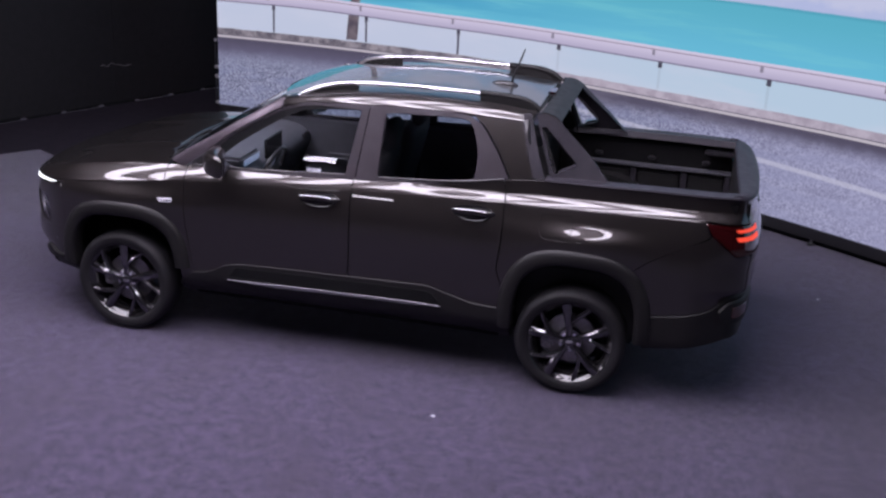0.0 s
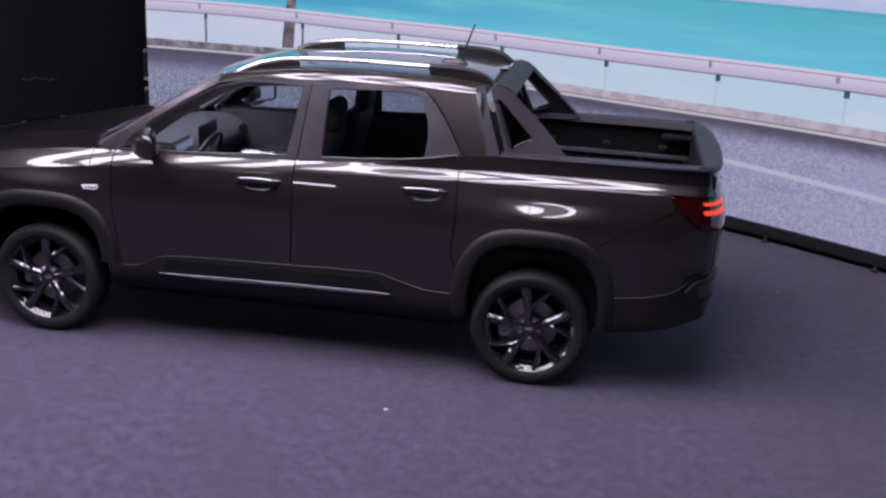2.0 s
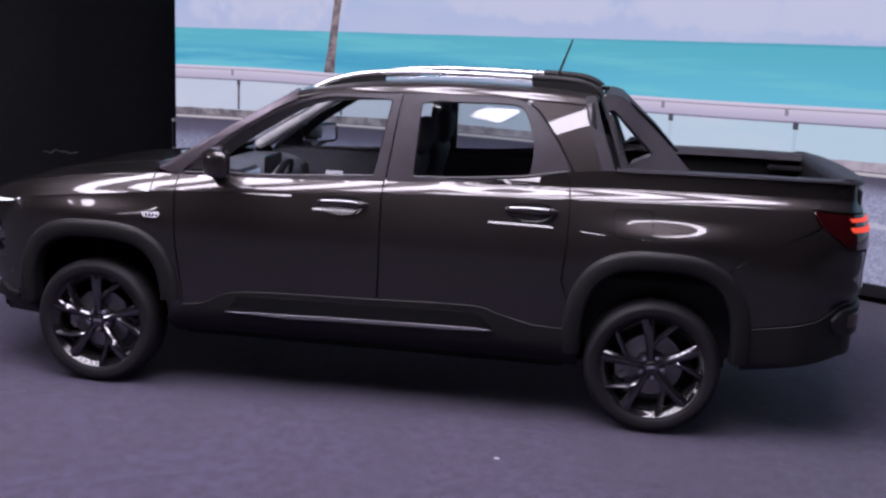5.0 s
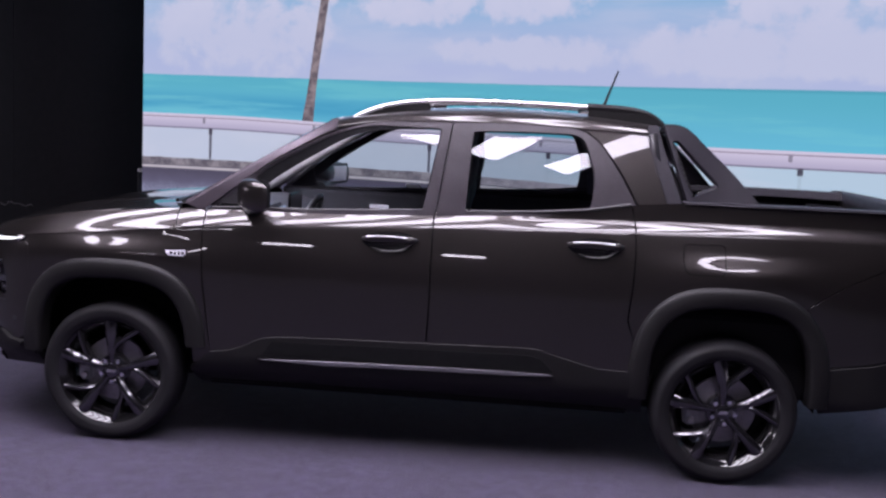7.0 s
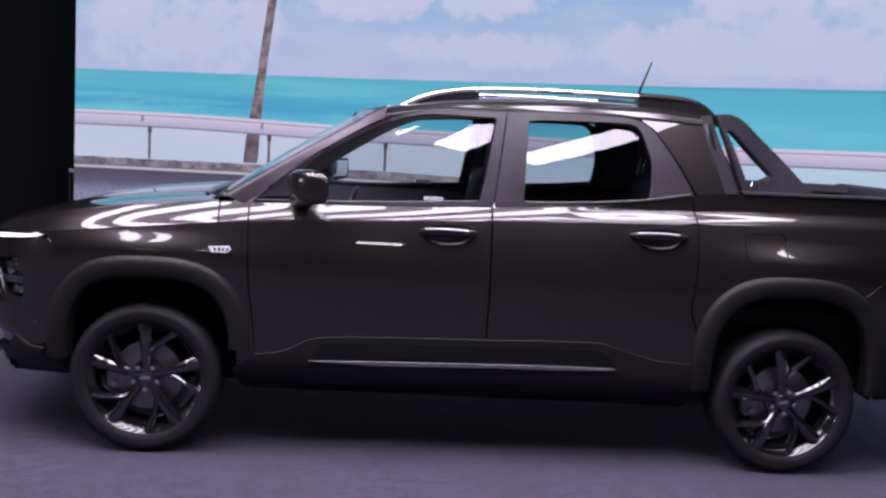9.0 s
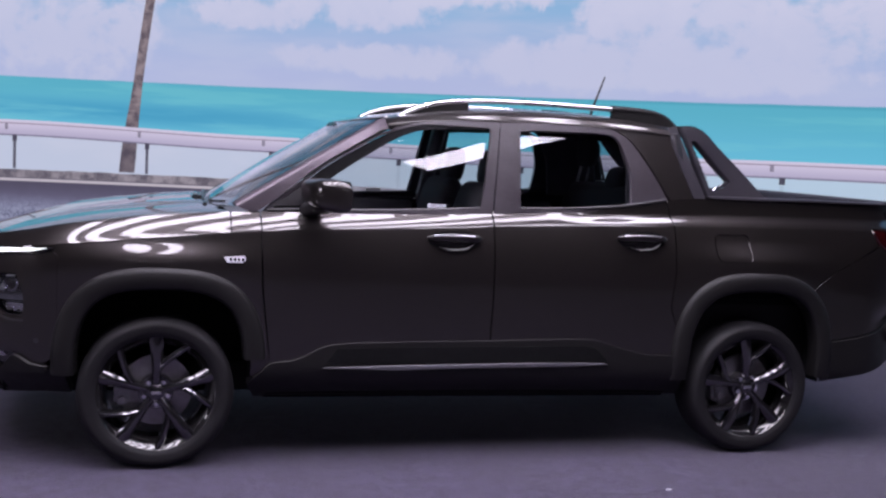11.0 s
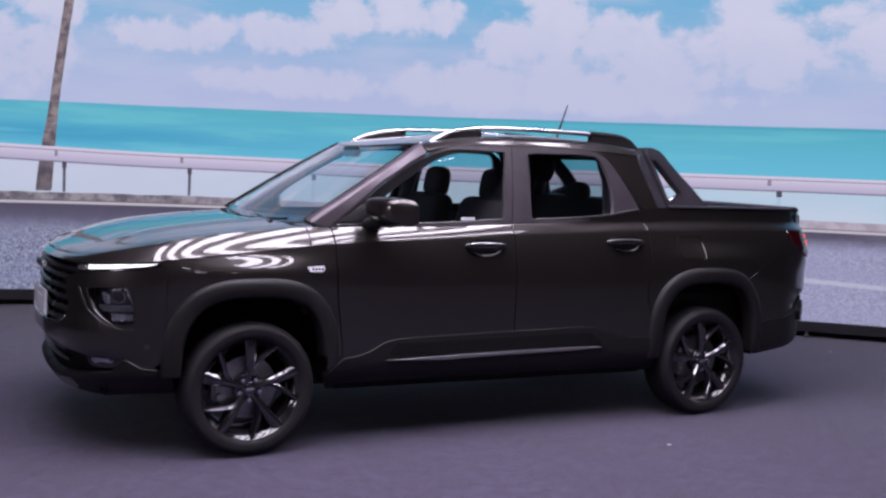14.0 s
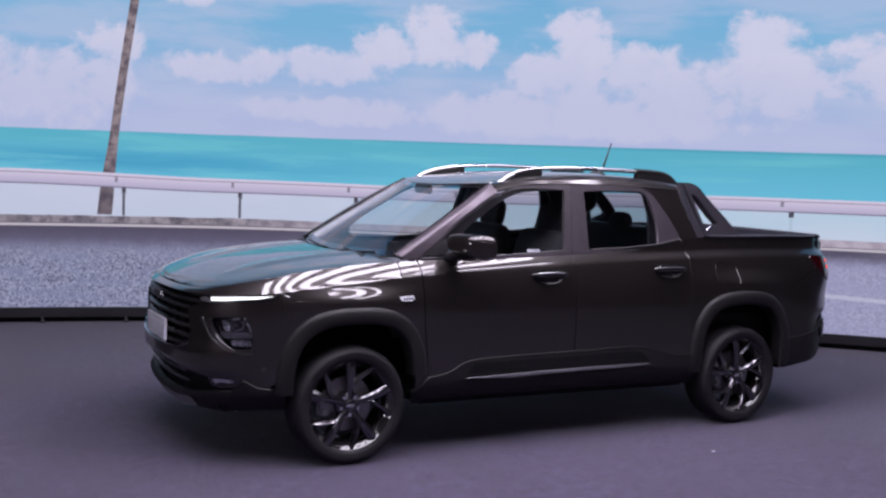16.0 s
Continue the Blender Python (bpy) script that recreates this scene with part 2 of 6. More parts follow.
    gravel = m.mix(m.ramp(X, 0.5, 4.5, 0, 0.55), gravel, srgb(168, 165, 202))
    gravel = m.mix(m.math("MULTIPLY", m.ramp(m.math("ABSOLUTE", m.math("SUBTRACT", m.math("MULTIPLY_ADD", X, 0.06, Z), 0.81)), 0.01, 0.03, 0.45, 0), m.ramp(X, 0.3, 1.5)), gravel, srgb(206, 204, 224))
    border = m.math("SUBTRACT", m.math("ADD", Z, m.math("MULTIPLY", m.math("SUBTRACT", fine, 0.5), 0.07)), m.ramp(X, 0.3, 2.0, 0.0, 0.075))
    pic = m.mix(m.ramp(border, 0.71, 0.87, 1, 0), pic, gravel)
    glow = m.add("ShaderNodeEmission")
    m.put(glow.inputs[0], pic)
    glow.inputs[1].default_value = 1.0
    m.put(m.out.inputs[0], glow.outputs[0])
    return m.mat


PAINT = paint_material()
CLADDING = grainy("charcoal_grained_plastic", (0.0088, 0.0083, 0.0088), 0.55, spec=0.30, scale=350, bump=0.25, dist=0.0006)
CAP = grainy("grey_grained_plastic", (0.0195, 0.0172, 0.0232), 0.55, spec=0.3, scale=300, bump=0.2, dist=0.0006)
FILM = grainy("satin_dark_film", (0.035, 0.0295, 0.0358), 0.36, scale=160)
# lighter copy of the body paint: the posts' reflected light is in the colour
POST = grainy("post_paint_lightened", (0.085, 0.071, 0.084), 0.42, metal=0.6, scale=120, vary=0.15)
SATIN = grainy("satin_black_plastic", (0.016, 0.015, 0.017), 0.32, scale=160)
GLOSS = grainy("gloss_black", (0.010, 0.0095, 0.010), 0.12, scale=60, coat=0.6)
LINING = grainy("black_bed_lining", (0.0030, 0.0029, 0.0033), 0.8, scale=70, bump=0.3, spec=0.15)
MATT = grainy("matt_black", (0.007, 0.007, 0.008), 0.85, scale=50, spec=0.15)
RUBBER = grainy("tyre_rubber", (0.0098, 0.0093, 0.0112), 0.62, spec=0.33, scale=220, bump=0.3, dist=0.0006)
DULL = grainy("dull_silver_paint", (0.22, 0.215, 0.23), 0.42, metal=0.7, scale=80, vary=0.1)
RIM = grainy("gloss_black_alloy", (0.085, 0.081, 0.090), 0.13, metal=0.9, scale=90, coat=1.0)
STEEL = grainy("brushed_disc_steel", (0.29, 0.28, 0.29), 0.42, metal=0.85, scale=260)
CALIPER = grainy("grey_cast_iron", (0.34, 0.34, 0.35), 0.5, metal=0.6, scale=90)
CHROME = grainy("bright_chrome", (0.72, 0.72, 0.75), 0.09, metal=1.0, scale=30, vary=0.06)
ALU = grainy("satin_aluminium", (0.66, 0.65, 0.68), 0.28, metal=1.0, scale=60, vary=0.08)
GLASS = glass_material("clear_window_glass", (0.87, 0.90, 0.91))
TINTED = glass_material("grey_tinted_glass", (0.76, 0.80, 0.82))
SMOKED = glass_material("smoked_rear_glass", (0.55, 0.58, 0.60))
LENS = glass_material("clear_lamp_lens", (0.85, 0.86, 0.9))
SEAT = grainy("black_seat_fabric", (0.032, 0.030, 0.034), 0.8, scale=240, bump=0.3)
TRIM = grainy("dark_cabin_plastic", (0.060, 0.060, 0.070), 0.5, scale=180)
LINER = grainy("grey_headlining", (0.40, 0.39, 0.39), 0.9, scale=200)
LED = glow_material("daylight_running_led", (0.92, 0.94, 1.0), 1.6)
TAIL_GLOW = glow_material("tail_lamp_glow", (1.0, 0.075, 0.035), 0.9, (0.08, 0.004, 0.003))
RED = grainy("dark_red_lens", (0.022, 0.0018, 0.0024), 0.12, scale=40, coat=0.8)
WHITE = grainy("white_plate", (0.62, 0.62, 0.66), 0.5, scale=50, vary=0.1)
DISPLAY = glow_material("cockpit_display", (0.25, 0.45, 0.9), 0.25)
CARPET = carpet_material()
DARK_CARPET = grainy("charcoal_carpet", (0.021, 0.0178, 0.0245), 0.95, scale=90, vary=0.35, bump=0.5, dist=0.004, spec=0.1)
COAST = screen_material()
BLACKBOARD = grainy("black_painted_board", (0.0072, 0.0064, 0.0076), 0.70, scale=14, vary=0.35, bump=0.15, spec=0.35)
FRAME = grainy("black_steel_frame", (0.010, 0.010, 0.012), 0.5, scale=40)
# violet grey of the unseen hall, raised so that it lifts the darks
CEILING = grainy("dark_hall_bounce", (0.118, 0.094, 0.160), 0.9, scale=3)
DIFFUSER = glow_material("strip_diffuser", (0.94, 0.862, 1.04), LAMP)


# ---- building helpers ----
raked = [False]


def link(name, verts, faces, material, parent=None, label="", normals=None, smooth=True, split=None):
    """One mesh object; split: degrees past which an edge is sharp."""
    me = bpy.data.meshes.new(name)
    if raked[0]:
        verts = [rake(v) for v in verts]
    me.from_pydata([tuple(v) for v in verts], [], [tuple(f) for f in faces])
    me.materials.append(material)
    if smooth:
        me.polygons.foreach_set("use_smooth", [True] * len(me.polygons))
    if split is not None:
        me.set_sharp_from_angle(angle=radians(split))
    if normals is not None:
        me.normals_split_custom_set_from_vertices([tuple(n) for n in normals])
    me.update()
    ob = new(name, me)
    if parent is not None:
        ob.parent = parent
    if label:
        tagged(ob, label)
    return ob


def part(name, bm, material, parent=None, label="", split=35, bevel=0.0, seg=2):
    """A bmesh as one mesh object under a thing or a part."""
    if bevel:
        bmesh.ops.bevel(bm, geom=list(bm.edges), offset=bevel, segments=seg, affect="EDGES", clamp_overlap=True)
    bmesh.ops.recalc_face_normals(bm, faces=bm.faces)
    verts = [v.co.copy() for v in bm.verts]
    bm.verts.index_update()
    faces = [[v.index for v in f.verts] for f in bm.faces]
    bm.free()
    return link(name, verts, faces, material, parent, label, split=split)


def box(bm, lo, hi, m=None):
    made = bmesh.ops.create_cube(bm, size=1)["verts"]
    for v in made:
        v.co = Vector([a + (b - a) * (c + 0.5) for a, b, c in zip(lo, hi, v.co)])
        if m is not None:
            v.co = m @ v.co
    return made


def boxes(name, spans, material, parent=None, label="", bevel=0.006):
    bm = bmesh.new()
    for lo, hi in spans:
        box(bm, lo, hi)
    return part(name, bm, material, parent, label, bevel=bevel)


def thing(name, label, category, group="", at=(0, 0, 0)):
    ob = new(name)
    ob.location = at
    return tagged(ob, label, category, group)


def inside(px, py, poly):
    """Which of the points lie inside the outline."""
    q = np.array(poly)
    a, b = q, np.roll(q, -1, axis=0)
    hit = np.zeros(len(px), bool)
    for (x0, y0), (x1, y1) in zip(a, b):
        if y0 != y1:
            hit ^= ((y0 > py) != (y1 > py)) & (px < (x1 - x0) * (py - y0) / (y1 - y0) + x0)
    return hit


def dense(poly, gap):
    out = []
    for (x0, y0), (x1, y1) in zip(poly, poly[1:] + poly[:1]):
        n = max(1, math.ceil(max(abs(x1 - x0) / gap[0], abs(y1 - y0) / gap[1])))
        out += [(x0 + (x1 - x0) * k / n, y0 + (y1 - y0) * k / n) for k in range(n)]
    return out


def panel(name, fn, outline, material, parent, label="", holes=(), side=-1, both=False, off=0.0, rim=0.012, gap=(0.06, 0.025), smooth_rim=True):
    """A sheet cut to outline out of the surface fn, with turned-in edges. side: -1 the car's left; both: one sheet for both sides."""
    loops = [dense([tuple(p) for p in ring], gap) for ring in (outline, *holes)]
    pts = [p for ring in loops for p in ring]
    edges, starts = [], []
    k = 0
    for ring in loops:
        starts.append(k)
        edges += [(k + i, k + (i + 1) % len(ring)) for i in range(len(ring))]
        k += len(ring)
    ring = np.array(loops[0])
    lo, hi = ring.min(0), ring.max(0)
    gx, gy = np.meshgrid(np.arange(lo[0] + gap[0] / 2, hi[0], gap[0]), np.arange(lo[1] + gap[1] / 2, hi[1], gap[1]))
    gx, gy = gx.ravel(), gy.ravel()
    keep = inside(gx, gy, loops[0])
    for h in loops[1:]:
        keep &= ~inside(gx, gy, h)
    every = np.array(pts)
    for i in np.nonzero(keep)[0]:
        if (np.maximum(abs(every[:, 0] - gx[i]) / gap[0], abs(every[:, 1] - gy[i]) / gap[1])).min() < 0.3:
            keep[i] = False
    pts += [(float(x), float(y)) for x, y in zip(gx[keep], gy[keep])]
    got = geometry.delaunay_2d_cdt([Vector(p) for p in pts], edges, [], 0, 1e-7)
    flatv, tris = [tuple(v) for v in got[0]], [tuple(f) for f in got[2]]
    cx = np.array([sum(flatv[i][0] for i in f) / len(f) for f in tris])
    cy = np.array([sum(flatv[i][1] for i in f) / len(f) for f in tris])
    good = inside(cx, cy, loops[0])
    for h in loops[1:]:
        good &= ~inside(cx, cy, h)
    tris = [t for t, g in zip(tris, good) if g]
    source = {}
    for i, orig in enumerate(got[3]):
        for o in orig:
            source.setdefault(o, i)
    place, normal = [], []
    e = 1e-3
    for a, b in flatv:
        p = Vector(fn(a, b))
        n = (Vector(fn(a + e, b)) - Vector(fn(a - e, b))).cross(Vector(fn(a, b + e)) - Vector(fn(a, b - e)))
        n = n.normalized() if n.length > 1e-12 else Vector((0, 0, 1))
        if n.dot(p - Vector((0.9 * p.x, 0, 0.8))) < 0:
            n = -n
        place.append(p + n * off), normal.append(n)
    verts, norms, faces = [], [], []
    for s in ((-1, 1) if both else (side,)):
        base = len(verts)
        flip = lambda v: Vector((v.x, v.y * s, v.z))
        verts += [flip(p) for p in place]
        norms += [flip(n) for n in normal]
        for t in tris:
            a, b, c = (verts[base + i] for i in t)
            wise = (b - a).cross(c - a).dot(norms[base + t[0]]) > 0
            faces.append([base + i for i in (t if wise else t[::-1])])
        if rim:
            for ring, first in zip(loops, starts):
                ids = [source[first + i] for i in range(len(ring))]
                n0, count = len(verts), len(ids)
                for j, i in enumerate(ids):
                    p, n = verts[base + i], norms[base + i]
                    along = verts[base + ids[(j + 1) % count]] - verts[base + ids[j - 1]]
                    o = along.cross(n)
                    o = o.normalized() if o.length > 1e-9 else n
                    verts += [p, p - n * rim]
                    norms += [(o * 0.6 + n * 0.8).normalized(), o]
                cen = sum((verts[base + i] for i in ids), Vector()) / count
                turn = sum((norms[n0 + 2 * j + 1].dot(verts[n0 + 2 * j] - cen) for j in range(count)))
                want = 1 if first == 0 else -1
                if turn * want < 0:
                    for j in range(count):
                        o, n = -norms[n0 + 2 * j + 1], norms[base + ids[j]]
                        norms[n0 + 2 * j], norms[n0 + 2 * j + 1] = (o * 0.6 + n * 0.8).normalized(), o
                for j in range(count):
                    k = (j + 1) % count
                    q = [n0 + 2 * j, n0 + 2 * k, n0 + 2 * k + 1, n0 + 2 * j + 1]
                    fa = (verts[q[1]] - verts[q[0]]).cross(verts[q[2]] - verts[q[0]])
                    faces.append(q if fa.dot(norms[q[3]]) > 0 else q[::-1])
    return link(name, verts, faces, material, parent, label, normals=norms)


def tube(name, path, radius, material, parent=None, label="", sides=10, flatten=1.0, taper=None, up=Vector((0, 0, 1))):
    """A rod along a path; radius may change along it (taper: factors)."""
    pts = [Vector(p) for p in path]
    verts, faces = [], []
    for i, p in enumerate(pts):
        d = (pts[min(i + 1, len(pts) - 1)] - pts[max(i - 1, 0)]).normalized()
        a = d.cross(up)
        a = a.normalized() if a.length > 1e-6 else Vector((1, 0, 0))
        b = a.cross(d).normalized()
        r = radius * (taper[i] if taper else 1)
        verts += [p + a * r * math.cos(2 * math.pi * k / sides) + b * r * flatten * math.sin(2 * math.pi * k / sides) for k in range(sides)]
    for i in range(len(pts) - 1):
        for k in range(sides):
            j = (k + 1) % sides
            faces.append((i * sides + k, i * sides + j, (i + 1) * sides + j, (i + 1) * sides + k))
    faces += [tuple(range(sides))[::-1], tuple(range((len(pts) - 1) * sides, len(pts) * sides))]
    bm = bmesh.new()
    vs = [bm.verts.new(v) for v in verts]
    for f in faces:
        bm.faces.new([vs[i] for i in f])
    return part(name, bm, material, parent, label, split=50)


def lathe(name, profile, material, parent=None, label="", n=48, split=40):
    """A ring turned about the y axis; profile: (radius, y) pairs."""
    verts = [(r * math.cos(2 * math.pi * k / n), y, r * math.sin(2 * math.pi * k / n)) for k in range(n) for r, y in profile]
    m = len(profile)
    bm = bmesh.new()
    vs = [bm.verts.new(v) for v in verts]
    for k in range(n):
        for j in range(m - 1):
            a, b = k * m + j, (k + 1) % n * m + j
            bm.faces.new([vs[a], vs[a + 1], vs[b + 1], vs[b]])
    bmesh.ops.remove_doubles(bm, verts=bm.verts, dist=1e-5)
    return part(name, bm, material, parent, label, split=split)


def prism(name, outline, y0, y1, material, parent=None, label="", bevel=0.006, m=None, seg=2):
    """A flat shape in x and z, thick from y0 to y1."""
    bm = bmesh.new()
    a = [bm.verts.new((x, y0, z)) for x, z in outline]
    b = [bm.verts.new((x, y1, z)) for x, z in outline]
    n = len(outline)
    bm.faces.new(a), bm.faces.new(b[::-1])
    for i in range(n):
        bm.faces.new([a[i], b[i], b[(i + 1) % n], a[(i + 1) % n]])
    if m is not None:
        bmesh.ops.transform(bm, matrix=m, verts=bm.verts)
    return part(name, bm, material, parent, label, bevel=bevel, seg=seg)


# ---- the set ----
def grid_sheet(name, size, cells, material, kind, label):
    n = cells + 1
    verts = [((i / cells - 0.5) * size, (j / cells - 0.5) * size, 0) for j in range(n) for i in range(n)]
    faces = [(j * n + i, j * n + i + 1, (j + 1) * n + i + 1, (j + 1) * n + i) for j in range(cells) for i in range(cells)]
    return tagged(link(name, verts, faces, material), label, "floor", kind=kind)


grid_sheet("floor", 28, 14, CARPET, "structure", "grey violet short-pile studio carpet")


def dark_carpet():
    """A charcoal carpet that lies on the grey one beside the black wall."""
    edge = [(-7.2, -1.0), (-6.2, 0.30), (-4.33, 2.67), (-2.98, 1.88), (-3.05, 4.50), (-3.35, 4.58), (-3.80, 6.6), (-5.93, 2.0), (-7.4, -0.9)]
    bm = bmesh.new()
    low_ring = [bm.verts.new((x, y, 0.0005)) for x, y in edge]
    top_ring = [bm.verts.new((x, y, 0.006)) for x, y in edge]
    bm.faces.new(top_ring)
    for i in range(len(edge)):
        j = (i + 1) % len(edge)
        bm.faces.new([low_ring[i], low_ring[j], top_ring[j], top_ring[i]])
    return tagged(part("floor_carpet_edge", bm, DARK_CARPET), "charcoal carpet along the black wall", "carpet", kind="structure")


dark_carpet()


def wall_y(x):
    """The line of the curved video wall on the floor."""
    return ((-0.0013705 * x - 0.0491505) * x - 0.3529436) * x + 4.0194325


def curved_slab(name, x0, x1, z0, z1, front, thick, material, label, category, kind, lean=40):
    n = lean
    xs = [x0 + (x1 - x0) * i / n for i in range(n + 1)]
    line = [Vector((x, wall_y(x) - front, 0)) for x in xs]
    verts, faces = [], []
    for i, p in enumerate(line):
        d = (line[min(i + 1, n)] - line[max(i - 1, 0)]).normalized()
        b = p + Vector((-d.y, d.x, 0)) * thick
        verts += [(p.x, p.y, z0), (p.x, p.y, z1), (b.x, b.y, z1), (b.x, b.y, z0)]
    for i in range(n):
        for k in range(4):
            a, b = 4 * i + k, 4 * i + (k + 1) % 4
            faces.append((a, a + 4, b + 4, b))
    faces += [(0, 1, 2, 3), (4 * n + 3, 4 * n + 2, 4 * n + 1, 4 * n)]
    bm = bmesh.new()
    vs = [bm.verts.new(v) for v in verts]
    for f in faces:
        bm.faces.new([vs[i] for i in f])
    ob = part(name, bm, material, None, split=30)
    return tagged(ob, label, category, kind=kind)


curved_slab("video_wall", -3.318, 7.2, 0.150, 4.6, 0.0, 0.10, COAST, "curved video wall showing a turquoise sea behind a coast road", "video wall", "structure")
curved_slab("wall_plinth", -3.318, 7.2, 0.055, 0.146, 0.02, 0.10, FRAME, "black steel plinth under the video wall", "plinth", "structure")
curved_slab("wall_foot", -3.29, 7.2, 0.0, 0.053, -0.06, 0.10, MATT, "dark recessed foot of the video wall plinth", "plinth", "structure")


def adjusting_foot(x):
    """A levelling foot that stands in the shadow under the plinth."""
    y = wall_y(x) + 0.02
    t = thing("levelling_foot", "black steel levelling foot under the video wall", "foot", "wall feet", (x, y, 0))
    bm = bmesh.new()
    bmesh.ops.create_cone(bm, cap_ends=True, segments=14, radius1=0.035, radius2=0.03, depth=0.014, matrix=pose(0, 0, 0.007))
    part("pad", bm, FRAME, t, bevel=0.002)
    bm = bmesh.new()
    bmesh.ops.create_cone(bm, cap_ends=True, segments=10, radius1=0.011, radius2=0.011, depth=0.048, matrix=pose(0, 0, 0.036))
    part("stud", bm, STEEL, t)
    return t


for i in range(12):
    adjusting_foot(-2.95 + 0.75 * i)


# black boarded side wall that closes the set beside the video wall
def side_wall():
    a, b = Vector((-5.95, 2.1, 0)), Vector((-3.72, 6.95, 0))
    d = (b - a).normalized()
    n = Vector((-d.y, d.x, 0))
    wall = tagged(new("wall_side"), "black painted board wall, scuffed, with a chalky scratch", "wall", kind="structure")
    length = (b - a).length
    turn = Matrix.Translation(a) @ Matrix(((d.x, n.x, 0, 0), (d.y, n.y, 0, 0), (0, 0, 1, 0), (0, 0, 0, 1)))
    cut = [-2.5, 0.6, 3.0, length]
    for s0, s1 in zip(cut, cut[1:]):
        bm = bmesh.new()
        box(bm, (s0 + 0.002, 0, 0.012), (s1 - 0.002, 0.04, 4.6))
        bmesh.ops.transform(bm, matrix=turn, verts=bm.verts)
        part("board", bm, BLACKBOARD, wall)
    bm = bmesh.new()
    for k in range(9):
        s = 0.3 + k * 0.5
        box(bm, (s, -0.03 - 0.02 * (k % 2), 0), (s + 0.42, -0.004, 0.02 + 0.008 * (k % 3)))
    bmesh.ops.transform(bm, matrix=turn, verts=bm.verts)
    part("skirting_strip", bm, MATT, wall, "torn black tape along the foot of the wall", bevel=0.003)
    pts = [turn @ Vector((2.80 + 0.033 * i, -0.003, 0.47 - 0.003 * i + 0.012 * math.sin(i * 1.7) + (0.02 if 3 < i < 8 else 0))) for i in range(14)]
    tube("scratch", pts, 0.0035, grainy("chalky_scuff", (0.20, 0.19, 0.20), 0.9), wall, "pale scratch", sides=5)
    return wall


side_wall()


def wall_bracket():
    """The small lock plates at the screen's end."""
    t = thing("lock_bracket", "grey metal lock bracket at the edge of the video wall", "bracket", "", (-3.338, wall_y(-3.318) + 0.01, 0))
    for z in (0.45, 0.86):
        for zl in (z, z - 0.30):
            boxes("lug", [((-0.03, -0.012, zl), (0.012, 0.012, zl + 0.035))], CALIPER, t, bevel=0.003)
        boxes("bar", [((-0.028, -0.010, z - 0.30), (-0.016, 0.010, z + 0.03))], FRAME, t, bevel=0.002)
    return t


wall_bracket()

# dark hall round the set, added out of view to bounce light into the darks
for name, lo, hi in (("wall_back", (-14, -14, 0), (14, -13.8, 6.6)), ("wall_west", (-14, -14, 0), (-13.8, 14, 6.6)), ("wall_east", (13.8, -14, 0), (14, 14, 6.6)),
                     ("wall_north", (-14, 13.8, 0), (14, 14, 6.6))):
    tagged(boxes(name, [(lo, hi)], CEILING, None, bevel=0), "plain dark hall wall, out of view", "wall", kind="structure")
tagged(boxes("ceiling", [((-14, -14, 6.4), (14, 14, 6.6))], CEILING, None, bevel=0), "dark hall ceiling, out of view", "ceiling", kind="structure")


def strip_light(length):
    """A long hanging strip: a white diffuser in a black tray on two wires."""
    t = thing("strip_light", "long white ceiling strip light in a black tray", "ceiling light", "rows of ceiling strips")
    boxes("tray", [((-0.21, 0.20, 0.012), (0.21, length, 0.07))], FRAME, t, bevel=0.006)
    boxes("diffuser", [((-0.19, 0.22, 0.0), (0.19, length - 0.02, 0.011))], DIFFUSER, t, bevel=0)
    for y in (0.7, length - 0.6):
        tube("wire", [(0, y, 0.07), (0, y, 6.4 - STRIP_Z)], 0.004, FRAME, t, sides=6)
    return t


STRIP_TURN = -30
for i in range(7):
    # the far ends of the rows are staggered
    back = min(0.46 * (6 - i), 0.75)
    m = pose(-5.11 + 0.86 * i, -4.5, STRIP_Z, 0, 0, STRIP_TURN) @ Matrix.Translation((0, back, 0))
    strip_light(5.0 - 0.8 * back).matrix_basis = m
strip_light(2.6).matrix_basis = pose(0.82, -4.78, STRIP_Z, 0, 0, STRIP_TURN - 11)


def softbox(x, y, z, w, h, turn):
    """A film lamp on a stand, added out of view behind the camera's way."""
    t = thing("softbox", "white softbox light on a black stand, added out of view", "film light", "film lights", (x, y, 0))
    t.rotation_euler = (0, 0, radians(turn))
    boxes("shell", [((-w / 2, -0.25, z - h / 2), (w / 2, -0.012, z + h / 2))], FRAME, t, bevel=0.02)
    boxes("front_cloth", [((-w / 2 + 0.03, -0.011, z - h / 2 + 0.03), (w / 2 - 0.03, 0.0, z + h / 2 - 0.03))], DIFFUSER, t, bevel=0)
    tube("pole", [(0, -0.12, 0.30), (0, -0.12, z - h / 2)], 0.016, FRAME, t, sides=8)
    for k in range(3):
        a = radians(90 + 120 * k)
        tube("leg", [(0, -0.12, 0.42), (0.42 * math.cos(a), -0.12 + 0.42 * math.sin(a), 0.012)], 0.011, FRAME, t, sides=8)
    return t


softbox(-0.30, -9.6, 3.15, 0.58, 0.26, 0)
softbox(-2.35, -9.4, 3.15, 0.62, 0.26, 0)
softbox(-3.4, -9.7, 4.5, 0.66, 0.30, 0)
# invented light off the nose, with no known source behind it
softbox(-8.0, -2.6, 2.0, 1.1, 0.6, -80)


